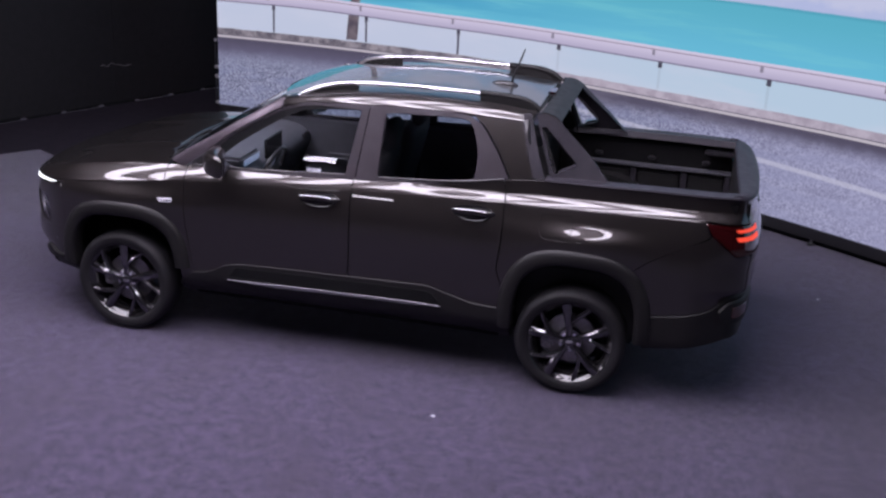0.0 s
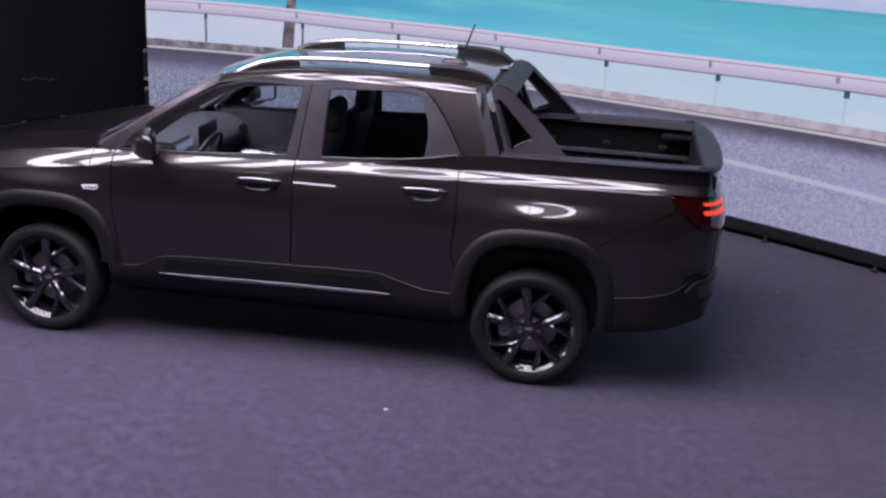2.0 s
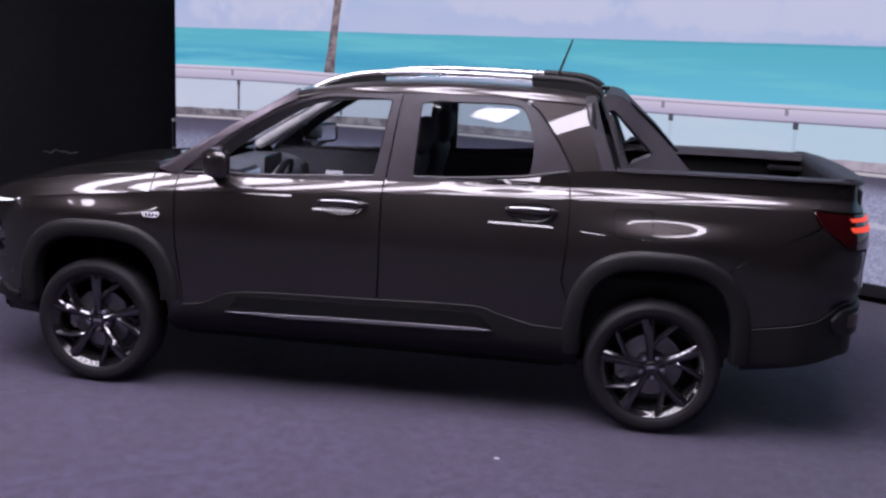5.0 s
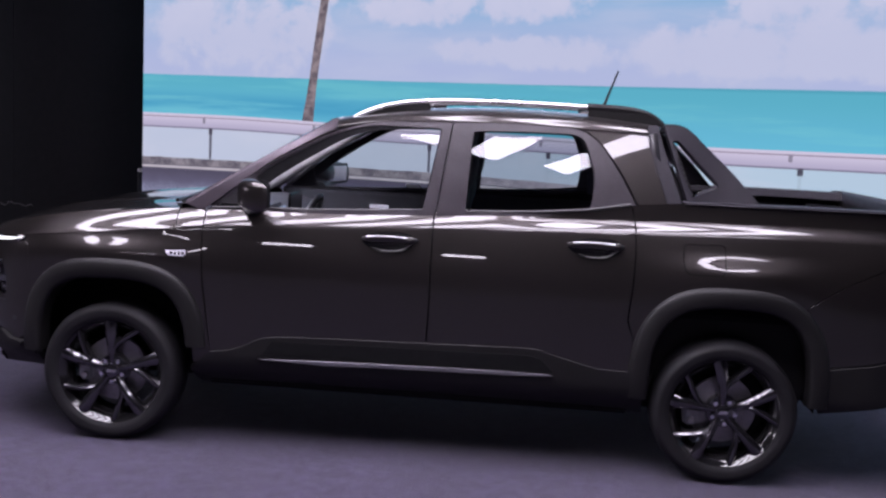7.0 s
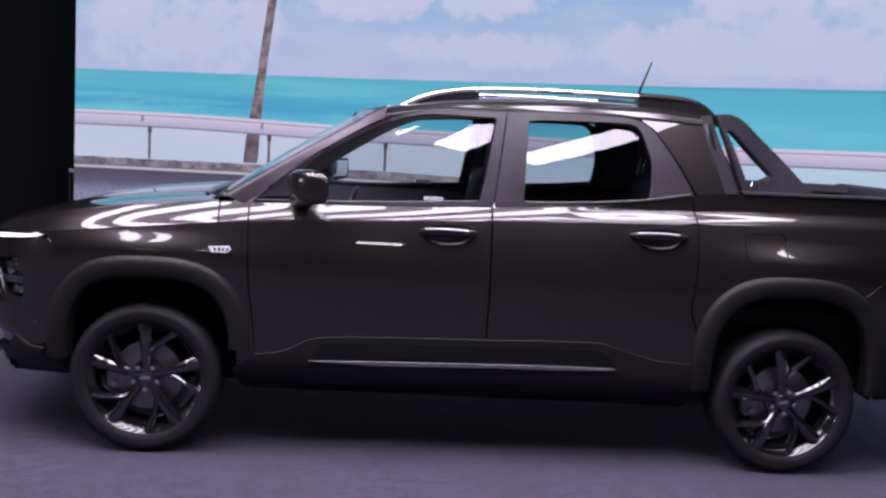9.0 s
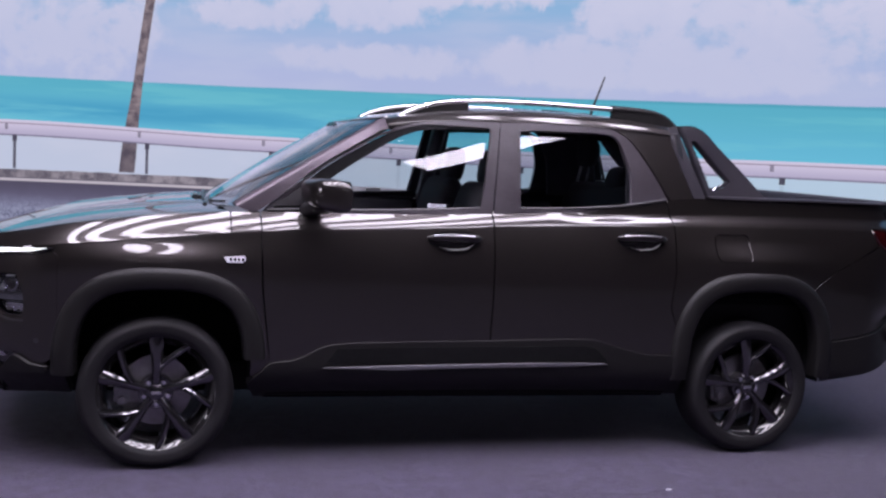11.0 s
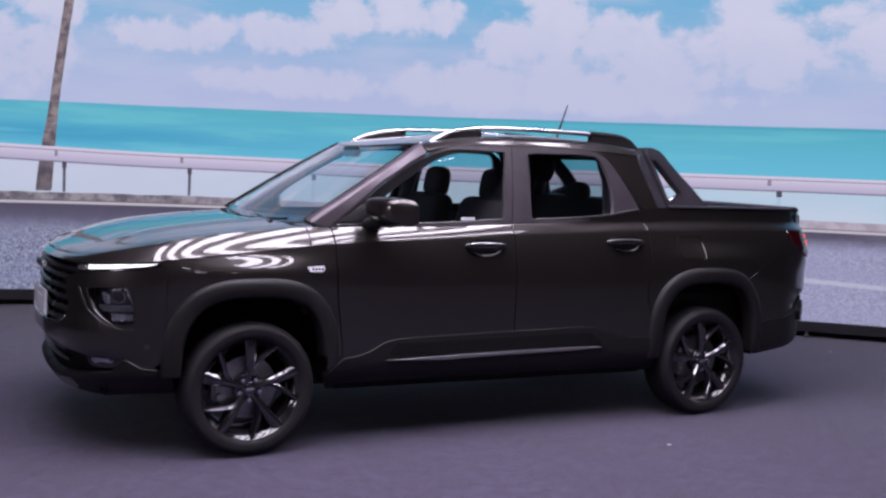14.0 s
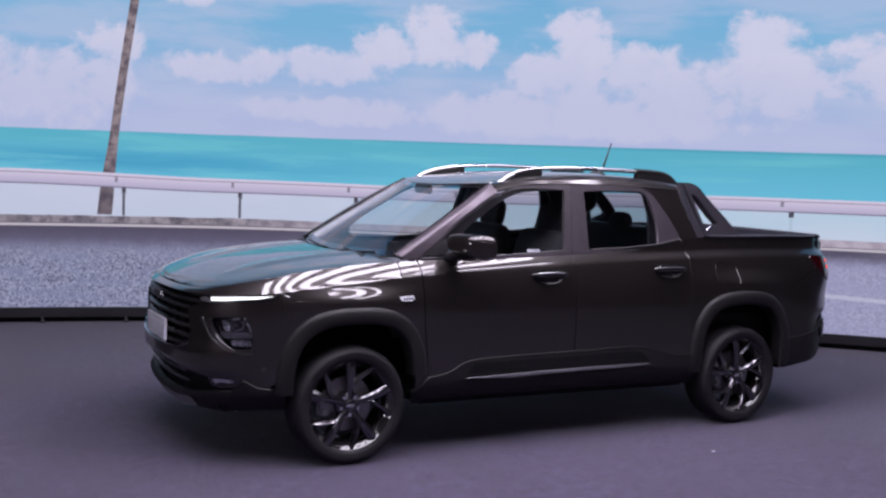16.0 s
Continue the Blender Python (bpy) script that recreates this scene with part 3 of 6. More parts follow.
# ---- body surfaces: every panel of the pickup is cut from these ----
def curve1(xs, ys):
    """A smooth function through the points (xs, ys)."""
    xs, ys = np.array(xs, float), np.array(ys, float)
    slope = np.gradient(ys, xs)

    def value(x):
        x = min(max(x, xs[0]), xs[-1])
        i = min(max(int(np.searchsorted(xs, x)) - 1, 0), len(xs) - 2)
        h = xs[i + 1] - xs[i]
        s = (x - xs[i]) / h
        a, b = ys[i], ys[i + 1]
        m, n = slope[i] * h, slope[i + 1] * h
        return float(a * (2 * s**3 - 3 * s**2 + 1) + b * (3 * s**2 - 2 * s**3) + m * (s**3 - 2 * s**2 + s) + n * (s**3 - s**2))

    return value


def chain(pts, steps=8, closed=False):
    """A rounded line through the points (Catmull-Rom)."""
    p = [np.array(q, float) for q in pts]
    n = len(p)
    out = []
    for i in range(n if closed else n - 1):
        b, c = p[i % n], p[(i + 1) % n]
        a = p[i - 1] if (closed or i > 0) else 2 * b - c
        d = p[(i + 2) % n] if (closed or i + 2 < n) else 2 * c - b
        for k in range(steps):
            t = k / steps
            out.append(0.5 * (2 * b + (c - a) * t + (2 * a - 5 * b + 4 * c - d) * t * t + (3 * b - a - 3 * c + d) * t**3))
    if not closed:
        out.append(p[-1])
    return [tuple(float(v) for v in q) for q in out]


def rake(v):
    """How the whole body sits on its wheels: a touch nose-high."""
    x, y, z = v
    return x + 0.018 * max(1 - (x / 2.2) ** 2, 0.0), y, z + 0.021 - 0.0065 * x


# outline seen from above, from the middle of the nose round the flank to the middle of the tail
PLAN = np.array(chain([(-2.236, 0), (-2.229, 0.20), (-2.200, 0.40), (-2.130, 0.585), (-2.003, 0.725), (-1.82, 0.825), (-1.58, 0.858), (-1.25, 0.858),
                       (-0.9, 0.845), (-0.4, 0.838), (0.1, 0.836), (0.6, 0.838), (1.0, 0.846), (1.4, 0.853), (1.8, 0.848), (2.08, 0.838), (2.26, 0.80),
                       (2.362, 0.70), (2.408, 0.50), (2.426, 0.25), (2.432, 0)], 16))
RUN = np.r_[0, np.cumsum(np.hypot(*np.diff(PLAN, axis=0).T))]
RUN -= np.interp(0.0, PLAN[:, 0], RUN)
U_NOSE, U_TAIL = RUN[0], RUN[-1]


def at_x(x):
    """The run along the outline at a place along the car."""
    return float(np.interp(x, PLAN[:, 0], RUN))


def nose_y(y):
    """The run along the outline at a half width of the nose."""
    return float(np.interp(y, PLAN[:130, 1], RUN[:130]))


def plan(u):
    x, y = np.interp(u, RUN, PLAN[:, 0]), np.interp(u, RUN, PLAN[:, 1])
    e = 0.03
    dx = np.interp(u + e, RUN, PLAN[:, 0]) - np.interp(u - e, RUN, PLAN[:, 0])
    dy = np.interp(u + e, RUN, PLAN[:, 1]) - np.interp(u - e, RUN, PLAN[:, 1])
    n = math.hypot(dx, dy)
    return x, y, -dy / n, dx / n


Z_SHOULDER = curve1([-2.6, -2.05, -1.75, -1.4, -0.9, -0.5, 0, 0.76, 1.5, 2.2, 2.6], [0.862, 0.877, 0.912, 0.950, 0.998, 1.018, 1.043, 1.072, 1.093, 1.098, 1.098])
RISE = curve1([-2.6, -2.22, -2.05, -1.5, -1.0, -0.47, 0, 0.52, 0.75, 0.93, 1.5, 2.2, 2.6], [0.018, 0.024, 0.055, 0.090, 0.080, 0.07, 0.074, 0.078, 0.095, 0.122, 0.13, 0.13, 0.13])
ROLL_IN = curve1([-2.6, -2.25, -2.15, -2.0, -1.6, -1.0, -0.75, 0, 0.9, 1.2, 2.2, 2.6], [0.03, 0.035, 0.045, 0.068, 0.086, 0.072, 0.060, 0.057, 0.057, 0.06, 0.06, 0.055])


def step(a, b, x):
    t = min(max((x - a) / (b - a), 0.0), 1.0)
    return t * t * (3 - 2 * t)


def inset(u, z):
    """How far the flank lies inside the outline at a height below the shoulder."""
    x = np.interp(u, RUN, PLAN[:, 0])
    haunch = 0.036 * math.exp(-(((x - 1.45) / 0.27) ** 2)) * (1 - step(0.925, 1.030, z)) * step(0.70, 0.92, z)
    haunch += 0.034 * math.exp(-(((x + 1.43) / 0.30) ** 2)) * (1 - step(0.85, 0.955, z)) * step(0.62, 0.85, z)
    side = 0.55 * max(z - 0.76, 0) ** 2 - haunch + 0.10 * max(0.62 - z, 0) ** 2 + 4.5 * max(0.41 - z, 0) ** 2
    front = 1 - step(-2.14, -1.86, x)
    tail = step(2.02, 2.3, x)
    nose = 0.55 * max(z - 0.70, 0) ** 2 + 0.03 * step(0.50, 0.40, z) + 1.6 * max(0.42 - z, 0) ** 2 - 0.012 * step(0.66, 0.56, z) * step(0.36, 0.48, z)
    back = 0.030 * step(1.00, 0.80, z) + 0.038 * step(0.74, 0.64, z) + 0.55 * max(z - 0.76, 0) ** 2 + 1.2 * max(0.46 - z, 0) ** 2
    return side * (1 - front) * (1 - tail) + nose * front + back * tail


def flank(u, v):
    """The lower body: v below 0 is the height under the shoulder line, v from 0 to 0.1 rolls over the shoulder."""
    x, y, nx, ny = plan(u)
    zs = Z_SHOULDER(x)
    if v <= 0:
        d, z = inset(u, zs + v), zs + v
    else:
        t, d0, w, h = v / 0.1, inset(u, zs), ROLL_IN(x), RISE(x)
        rise = h * t
        h0 = min(h, 0.078) if x > 0 else h
        k = min(rise / h0, 1.0)
        door = 0.47 * k * (1 - k) * h0 + k * k * w + 0.1 * max(rise - h0, 0)
        bonnet_ = w / 0.88 * (0.62 * t + 0.042 * (1 - math.exp(-t / 0.12)) + 0.217 * t**3)
        bed = (0.041 * step(0.0, 0.056, rise) + 0.17 * rise) * (1 - 0.7 * step(2.24, 2.42, x))
        front_, back_ = 1 - step(-1.25, -0.85, x), step(0.28, 0.66, x)
        d, z = d0 + bonnet_ * front_ + bed * back_ + door * (1 - front_ - back_), zs + rise
    return x - nx * d, y - ny * d, z


def low(x, z):
    """Flank coordinates of a place along the car and a height under the shoulder."""
    return at_x(x), z - Z_SHOULDER(x)


# side of the cabin above the belt
CABIN_W = curve1([-1.25, -0.9, -0.3, 0.3, 0.8, 1.2], [0.735, 0.748, 0.752, 0.748, 0.735, 0.712])


def cabin(x, z):
    h = z - 1.10
    return x, CABIN_W(x) - 0.30 * h - 0.16 * h * h, z


FRAME_MID = curve1([-0.90, -0.72, -0.58, -0.445, -0.27, -0.1, 0.1, 0.5, 0.66], [1.115, 1.25, 1.343, 1.43, 1.482, 1.496, 1.503, 1.513, 1.50])


def cabin_frame(x, z):
    """The door frames round the side windows: as the cabin's side, but more upright beside the screen."""
    h = z - FRAME_MID(x)
    p = cabin(x, z)
    return x, p[1] + 0.06 * (z - 1.12) + 0.22 * (1 - step(-0.52, -0.30, x)) * h * math.exp(-((h / 0.08) ** 2)), z


ROOF_Z = curve1([-0.62, -0.45, -0.2, 0.1, 0.5, 0.85, 1.08], [1.478, 1.520, 1.566, 1.594, 1.603, 1.590, 1.565])
ROOF_EDGE_Z = curve1([-0.62, -0.45, -0.27, 0.0, 0.4, 0.7, 1.08], [1.425, 1.475, 1.508, 1.522, 1.532, 1.528, 1.512])


def roof_edge(x):
    z = ROOF_EDGE_Z(x)
    return cabin_frame(x, z)[1], z


def roof(x, a):
    """a from -1 to 1 goes from edge to edge over the top."""
    ye, ze = roof_edge(x)
    q = min(abs(a), 1.0)
    return x, ye * a, ze + (ROOF_Z(x) - ze) * (1 - 0.75 * q**16 - 0.25 * q**3)


BONNET_Z = curve1([-2.215, -2.17, -2.10, -2.00, -1.82, -1.55, -1.30, -1.0], [0.882, 0.903, 0.925, 0.955, 1.003, 1.048, 1.076, 1.10])


BON = [(float(q[0]), float(q[1]), float(q[2])) for q in (flank(u, 0.1) for u in np.linspace(U_NOSE, at_x(-0.95), 60))]
BON_Y = np.array([q[1] for q in BON])
BON_X = np.array([q[0] for q in BON])
BON_Z = np.array([q[2] for q in BON])


def bonnet(x, y):
    ye = float(np.interp(x, BON_X, BON_Y))
    ze = float(np.interp(x, BON_X, BON_Z))
    t = min(abs(y) / max(ye, 0.05), 1.0)
    crown = 1 - 0.78 * t**2.1 - 0.22 * t**13
    ridge = 0.010 * math.exp(-(((abs(y) - 0.36) / 0.06) ** 2)) * step(-2.1, -1.7, x)
    return x, y, ze + (max(BONNET_Z(x), ze) - ze) * crown + ridge * (1 - t**4)


def roof_head(a):
    """The front edge of the roof over the windscreen, a from -1 to 1."""
    x = -0.565 + 0.13 * a * a
    return roof(x, roof_turn(x, 0.572 * a))


def roof_turn(x, y):
    """The roof's own coordinate at a half width."""
    return max(min(y / roof_edge(x)[0], 1.0), -1.0)


def screen(a, b):
    """The windscreen: a across from -1 to 1, b from the bottom to the top."""
    base = (-1.222 + 0.117 * a * a, 0.69 * a, 1.062 + 0.028 * a * a)
    head = roof_head(a)
    head = (head[0], head[1], head[2] - 0.005)
    k = 4 * b * (1 - b)
    return tuple(p + (q - p) * b + k * o for p, q, o in zip(base, head, (0.018 * a * a - 0.005, 0.012 * a, 0.010)))


# ---- the pickup: nose towards -x, its left flank towards -y, wheels on the floor ----
truck = thing("pickup_truck", "dark brown metallic double-cab pickup with black wheels and roof rails", "pickup truck")
raked[0] = True


def fl(x, z):
    """Flank coordinates of a place on the side, z in metres."""
    return low(x, z)


def arch_point(cx, cz, a, b, t):
    """A place on a boxy rounded arch, t in degrees."""
    c, d = math.cos(radians(t)), math.sin(radians(t))
    return cx + a * math.copysign(abs(c) ** 0.70, c), cz + b * math.copysign(abs(d) ** 0.70, d)


def arc(cx, cz, a, b, t0, t1, n=22):
    return [arch_point(cx, cz, a, b, t0 + (t1 - t0) * i / n) for i in range(n + 1)]


FW, RW, HUB_Z = -1.40, 1.40, 0.323
F_ARCH, R_ARCH = (-1.397, 0.37, 0.372, 0.400), (1.395, 0.39, 0.385, 0.428)
TOP = 0.0995


def top_line(x0, x1, n=10, v=TOP):
    return [(at_x(x0 + (x1 - x0) * i / n), v) for i in range(n + 1)]


# bonnet, cut to the wings' inner edges, and the body-coloured lip over the grille
def bonnet_panel():
    u1 = at_x(-1.13)
    rim_pts = [flank(u, 0.1) for u in np.linspace(U_NOSE, u1, 40)]
    right = [(x + 0.001, y * 0.9965) for x, y, z in rim_pts]
    rear = [(-1.272 + 0.127 * a * a, 0.665 * a) for a in np.linspace(1, -1, 17)]
    left = [(x, -y) for x, y in right[1:]]
    outline = right + rear + left[::-1]
    panel("bonnet", bonnet, outline, PAINT, truck, gap=(0.05, 0.05), rim=0.02)


bonnet_panel()
lip = [(U_NOSE, TOP)] + [(u, TOP) for u in np.linspace(U_NOSE, at_x(-1.125), 40)[1:]] + top_line(-1.125, -2.0, 14, 0.002) + [fl(-2.05, 0.878), fl(-2.085, 0.872)] + \
      [(nose_y(y), 0.864 - Z_SHOULDER(plan(nose_y(y))[0])) for y in (0.58, 0.45, 0.3, 0.15, 0.0)]
panel("bonnet_skirt", flank, lip, PAINT, truck, both=True, gap=(0.04, 0.0125), rim=0.02)

# front wings
for s in (-1, 1):
    cx, cz, a, b = F_ARCH
    wing = [fl(-2.03, 0.868)] + top_line(-2.03, -1.12, 14, -0.003) + [(at_x(-1.118), TOP), (at_x(-1.06), TOP), (at_x(-1.0), TOP), (at_x(-1.0), 0.0), fl(-0.998, 0.90), fl(-0.990, 0.73), fl(-0.968, 0.57), fl(-0.945, 0.40), fl(-0.98, 0.36)]
    wing += [fl(x, z) for x, z in arc(cx, cz, a, b, 0, 178)] + [fl(-1.803, 0.47), fl(-1.805, 0.70), fl(-1.803, 0.862), fl(-1.83, 0.8805), fl(-1.90, 0.886)]
    panel("front_wing", flank, wing, PAINT, truck, side=s, gap=(0.05, 0.0125))

# front bumper with grille, lamp and intake openings
def bump_pt(y, z):
    u = nose_y(y)
    return u, z - Z_SHOULDER(plan(u)[0])


lamp_ring = [fl(-2.122, 0.757), fl(-2.05, 0.767), fl(-1.985, 0.772)] + chain([fl(-1.968, 0.768), fl(-1.948, 0.715), fl(-1.938, 0.660), fl(-1.939, 0.618)], 4) + chain([fl(-1.95, 0.606), fl(-1.985, 0.601), fl(-2.03, 0.607), fl(-2.085, 0.655), fl(-2.112, 0.71)], 4)
grille_side = [bump_pt(0.0, 0.862), bump_pt(0.3, 0.860), bump_pt(0.50, 0.853), bump_pt(0.560, 0.842), bump_pt(0.52, 0.815), bump_pt(0.445, 0.79), bump_pt(0.455, 0.73), bump_pt(0.48, 0.67), bump_pt(0.47, 0.61), bump_pt(0.40, 0.568), bump_pt(0.25, 0.556), bump_pt(0.0, 0.551)]
fascia_low = [fl(-1.8055, 0.45), fl(-1.862, 0.408), fl(-1.907, 0.412), fl(-1.972, 0.446), fl(-2.05, 0.446), fl(-2.105, 0.441), bump_pt(0.52, 0.452), bump_pt(0.40, 0.468), bump_pt(0.25, 0.488), bump_pt(0.0, 0.498)]
fascia = grille_side[:2:-1] + [fl(-2.05, 0.850), fl(-1.93, 0.858), fl(-1.83, 0.875), fl(-1.806, 0.858), fl(-1.8065, 0.70)] + fascia_low
bumper = panel("front_bumper", flank, fascia, PAINT, truck, both=True, holes=(lamp_ring,), gap=(0.05, 0.02), rim=0.03)
recess = [bump_pt(0.0, 0.512), bump_pt(0.25, 0.502), bump_pt(0.40, 0.482), bump_pt(0.52, 0.466), fl(-2.105, 0.456), fl(-2.05, 0.460), fl(-1.965, 0.460), fl(-1.90, 0.43), fl(-1.955, 0.39), fl(-2.02, 0.355), fl(-2.12, 0.335), bump_pt(0.42, 0.31), bump_pt(0.25, 0.295), bump_pt(0.0, 0.29)]
panel("air_intake", flank, recess, MATT, truck, "matt black lower air intake", both=True, gap=(0.05, 0.03), rim=0.0, off=-0.034)
for z in (0.435, 0.385):
    slat = [bump_pt(y, z + 0.008) for y in (0.0, 0.2, 0.40)] + [bump_pt(y, z - 0.008) for y in (0.40, 0.2, 0.0)]
    panel("intake_slat", flank, slat, SATIN, truck, both=True, gap=(0.05, 0.02), rim=0.02, off=-0.014)
ledge = [bump_pt(0.0, 0.318), bump_pt(0.25, 0.321), bump_pt(0.42, 0.336), fl(-2.12, 0.362), fl(-2.026, 0.380), fl(-1.976, 0.441), fl(-1.955, 0.437), fl(-1.907, 0.407), fl(-1.845, 0.403), fl(-1.845, 0.380), fl(-1.93, 0.372), fl(-2.013, 0.358), fl(-2.12, 0.340), bump_pt(0.42, 0.312), bump_pt(0.25, 0.298), bump_pt(0.0, 0.294)]
panel("bumper_ledge", flank, ledge, CLADDING, truck, "charcoal ledge under the fog lamps", both=True, gap=(0.04, 0.012), rim=0.045, off=0.018)
apron = [bump_pt(0.0, 0.297), bump_pt(0.25, 0.301), bump_pt(0.42, 0.315), fl(-2.12, 0.343), fl(-2.013, 0.361), fl(-1.93, 0.375), fl(-1.85, 0.385), fl(-1.79, 0.41), fl(-1.775, 0.36), fl(-1.768, 0.27), fl(-1.883, 0.268), fl(-2.0, 0.256), bump_pt(0.5, 0.246), bump_pt(0.3, 0.238), bump_pt(0.0, 0.235)]
panel("lower_bumper", flank, apron, CLADDING, truck, "charcoal plastic lower bumper", both=True, gap=(0.05, 0.03), rim=0.03, off=-0.004)
skid = [bump_pt(0.0, 0.277), bump_pt(0.24, 0.280), bump_pt(0.345, 0.306), bump_pt(0.385, 0.304), bump_pt(0.46, 0.264), bump_pt(0.42, 0.252), bump_pt(0.0, 0.242)]
panel("skid_plate", flank, skid, DULL, truck, "satin silver skid plate", both=True, gap=(0.06, 0.03), rim=0.012, off=0.010)
for s in (-1, 1):
    panel("parking_sensor", flank, chain([fl(-1.885 + 0.011 * math.cos(a), 0.505 + 0.011 * math.sin(a)) for a in (k * math.pi / 4 for k in range(8))], 2, True), SATIN, bumper, side=s, gap=(0.01, 0.01), rim=0.003, off=0.003)
# grille: dark backing, bars, emblem, number plate
panel("grille", flank, grille_side, MATT, truck, "black radiator grille", both=True, gap=(0.06, 0.04), rim=0.0, off=-0.045)
for k, (z, w) in enumerate(((0.838, 0.54), (0.795, 0.440), (0.745, 0.443), (0.695, 0.462), (0.645, 0.470), (0.598, 0.440))):
    bar = [bump_pt(y, z + 0.004 * (y / w) ** 2) for y in (0, 0.15, 0.3, w - 0.06, w)] + [bump_pt(y, z - 0.015) for y in (w, w - 0.06, 0.3, 0.15, 0)]
    panel("grille_bar", flank, bar, SATIN, truck, both=True, gap=(0.06, 0.02), rim=0.035, off=-0.012 - 0.003 * (k % 2))
    for y in (0.12, 0.24, 0.36):
        post = [bump_pt(y, z - 0.014), bump_pt(y + 0.018, z - 0.014), bump_pt(y + 0.028, z - 0.05), bump_pt(y + 0.010, z - 0.05)]
        if k:
            for s in (-1, 1):
                panel("grille_web", flank, post, MATT, truck, side=s, gap=(0.06, 0.04), rim=0.015, off=-0.026)
rimline = [bump_pt(y, z) for y, z in ((0.0, 0.564), (0.25, 0.568), (0.395, 0.580), (0.455, 0.615), (0.472, 0.605), (0.405, 0.567), (0.25, 0.555), (0.0, 0.550))]
panel("grille_chrome", flank, rimline, CHROME, truck, "thin chrome line under the grille", both=True, gap=(0.05, 0.02), rim=0.01, off=0.003)
for s in (-1, 1):
    pts = [(-2.254 if y < 0.05 else -2.248, s * y, z) for y, z in ((0.0, 0.835), (0.10, 0.835), (0.115, 0.805), (0.0, 0.800))]
    bm = bmesh.new()
    a = [bm.verts.new(p) for p in pts]
    b = [bm.verts.new((p[0] + 0.02, p[1], p[2])) for p in pts]
    bm.faces.new(a), bm.faces.new(b[::-1])
    for i in range(4):
        bm.faces.new([a[i], b[i], b[(i + 1) % 4], a[(i + 1) % 4]])
    part("emblem", bm, SATIN, truck, "plain metal emblem on the grille", bevel=0.003)
bm = bmesh.new()
box(bm, (-0.012, -0.20, 0.572), (0.0, 0.20, 0.696), Matrix.Translation((-2.232, 0, 0)))
plate = part("number_plate", bm, WHITE, truck, "blank white show plate", bevel=0.003)
for k in range(7):
    boxes("plate_mark", [((-2.2455, -0.170 + 0.05 * k, 0.596), (-2.2435, -0.138 + 0.05 * k, 0.660))], grainy("pale_grey_ink", (0.45, 0.45, 0.49), 0.6) if k == 0 else bpy.data.materials["pale_grey_ink"], plate, bevel=0)

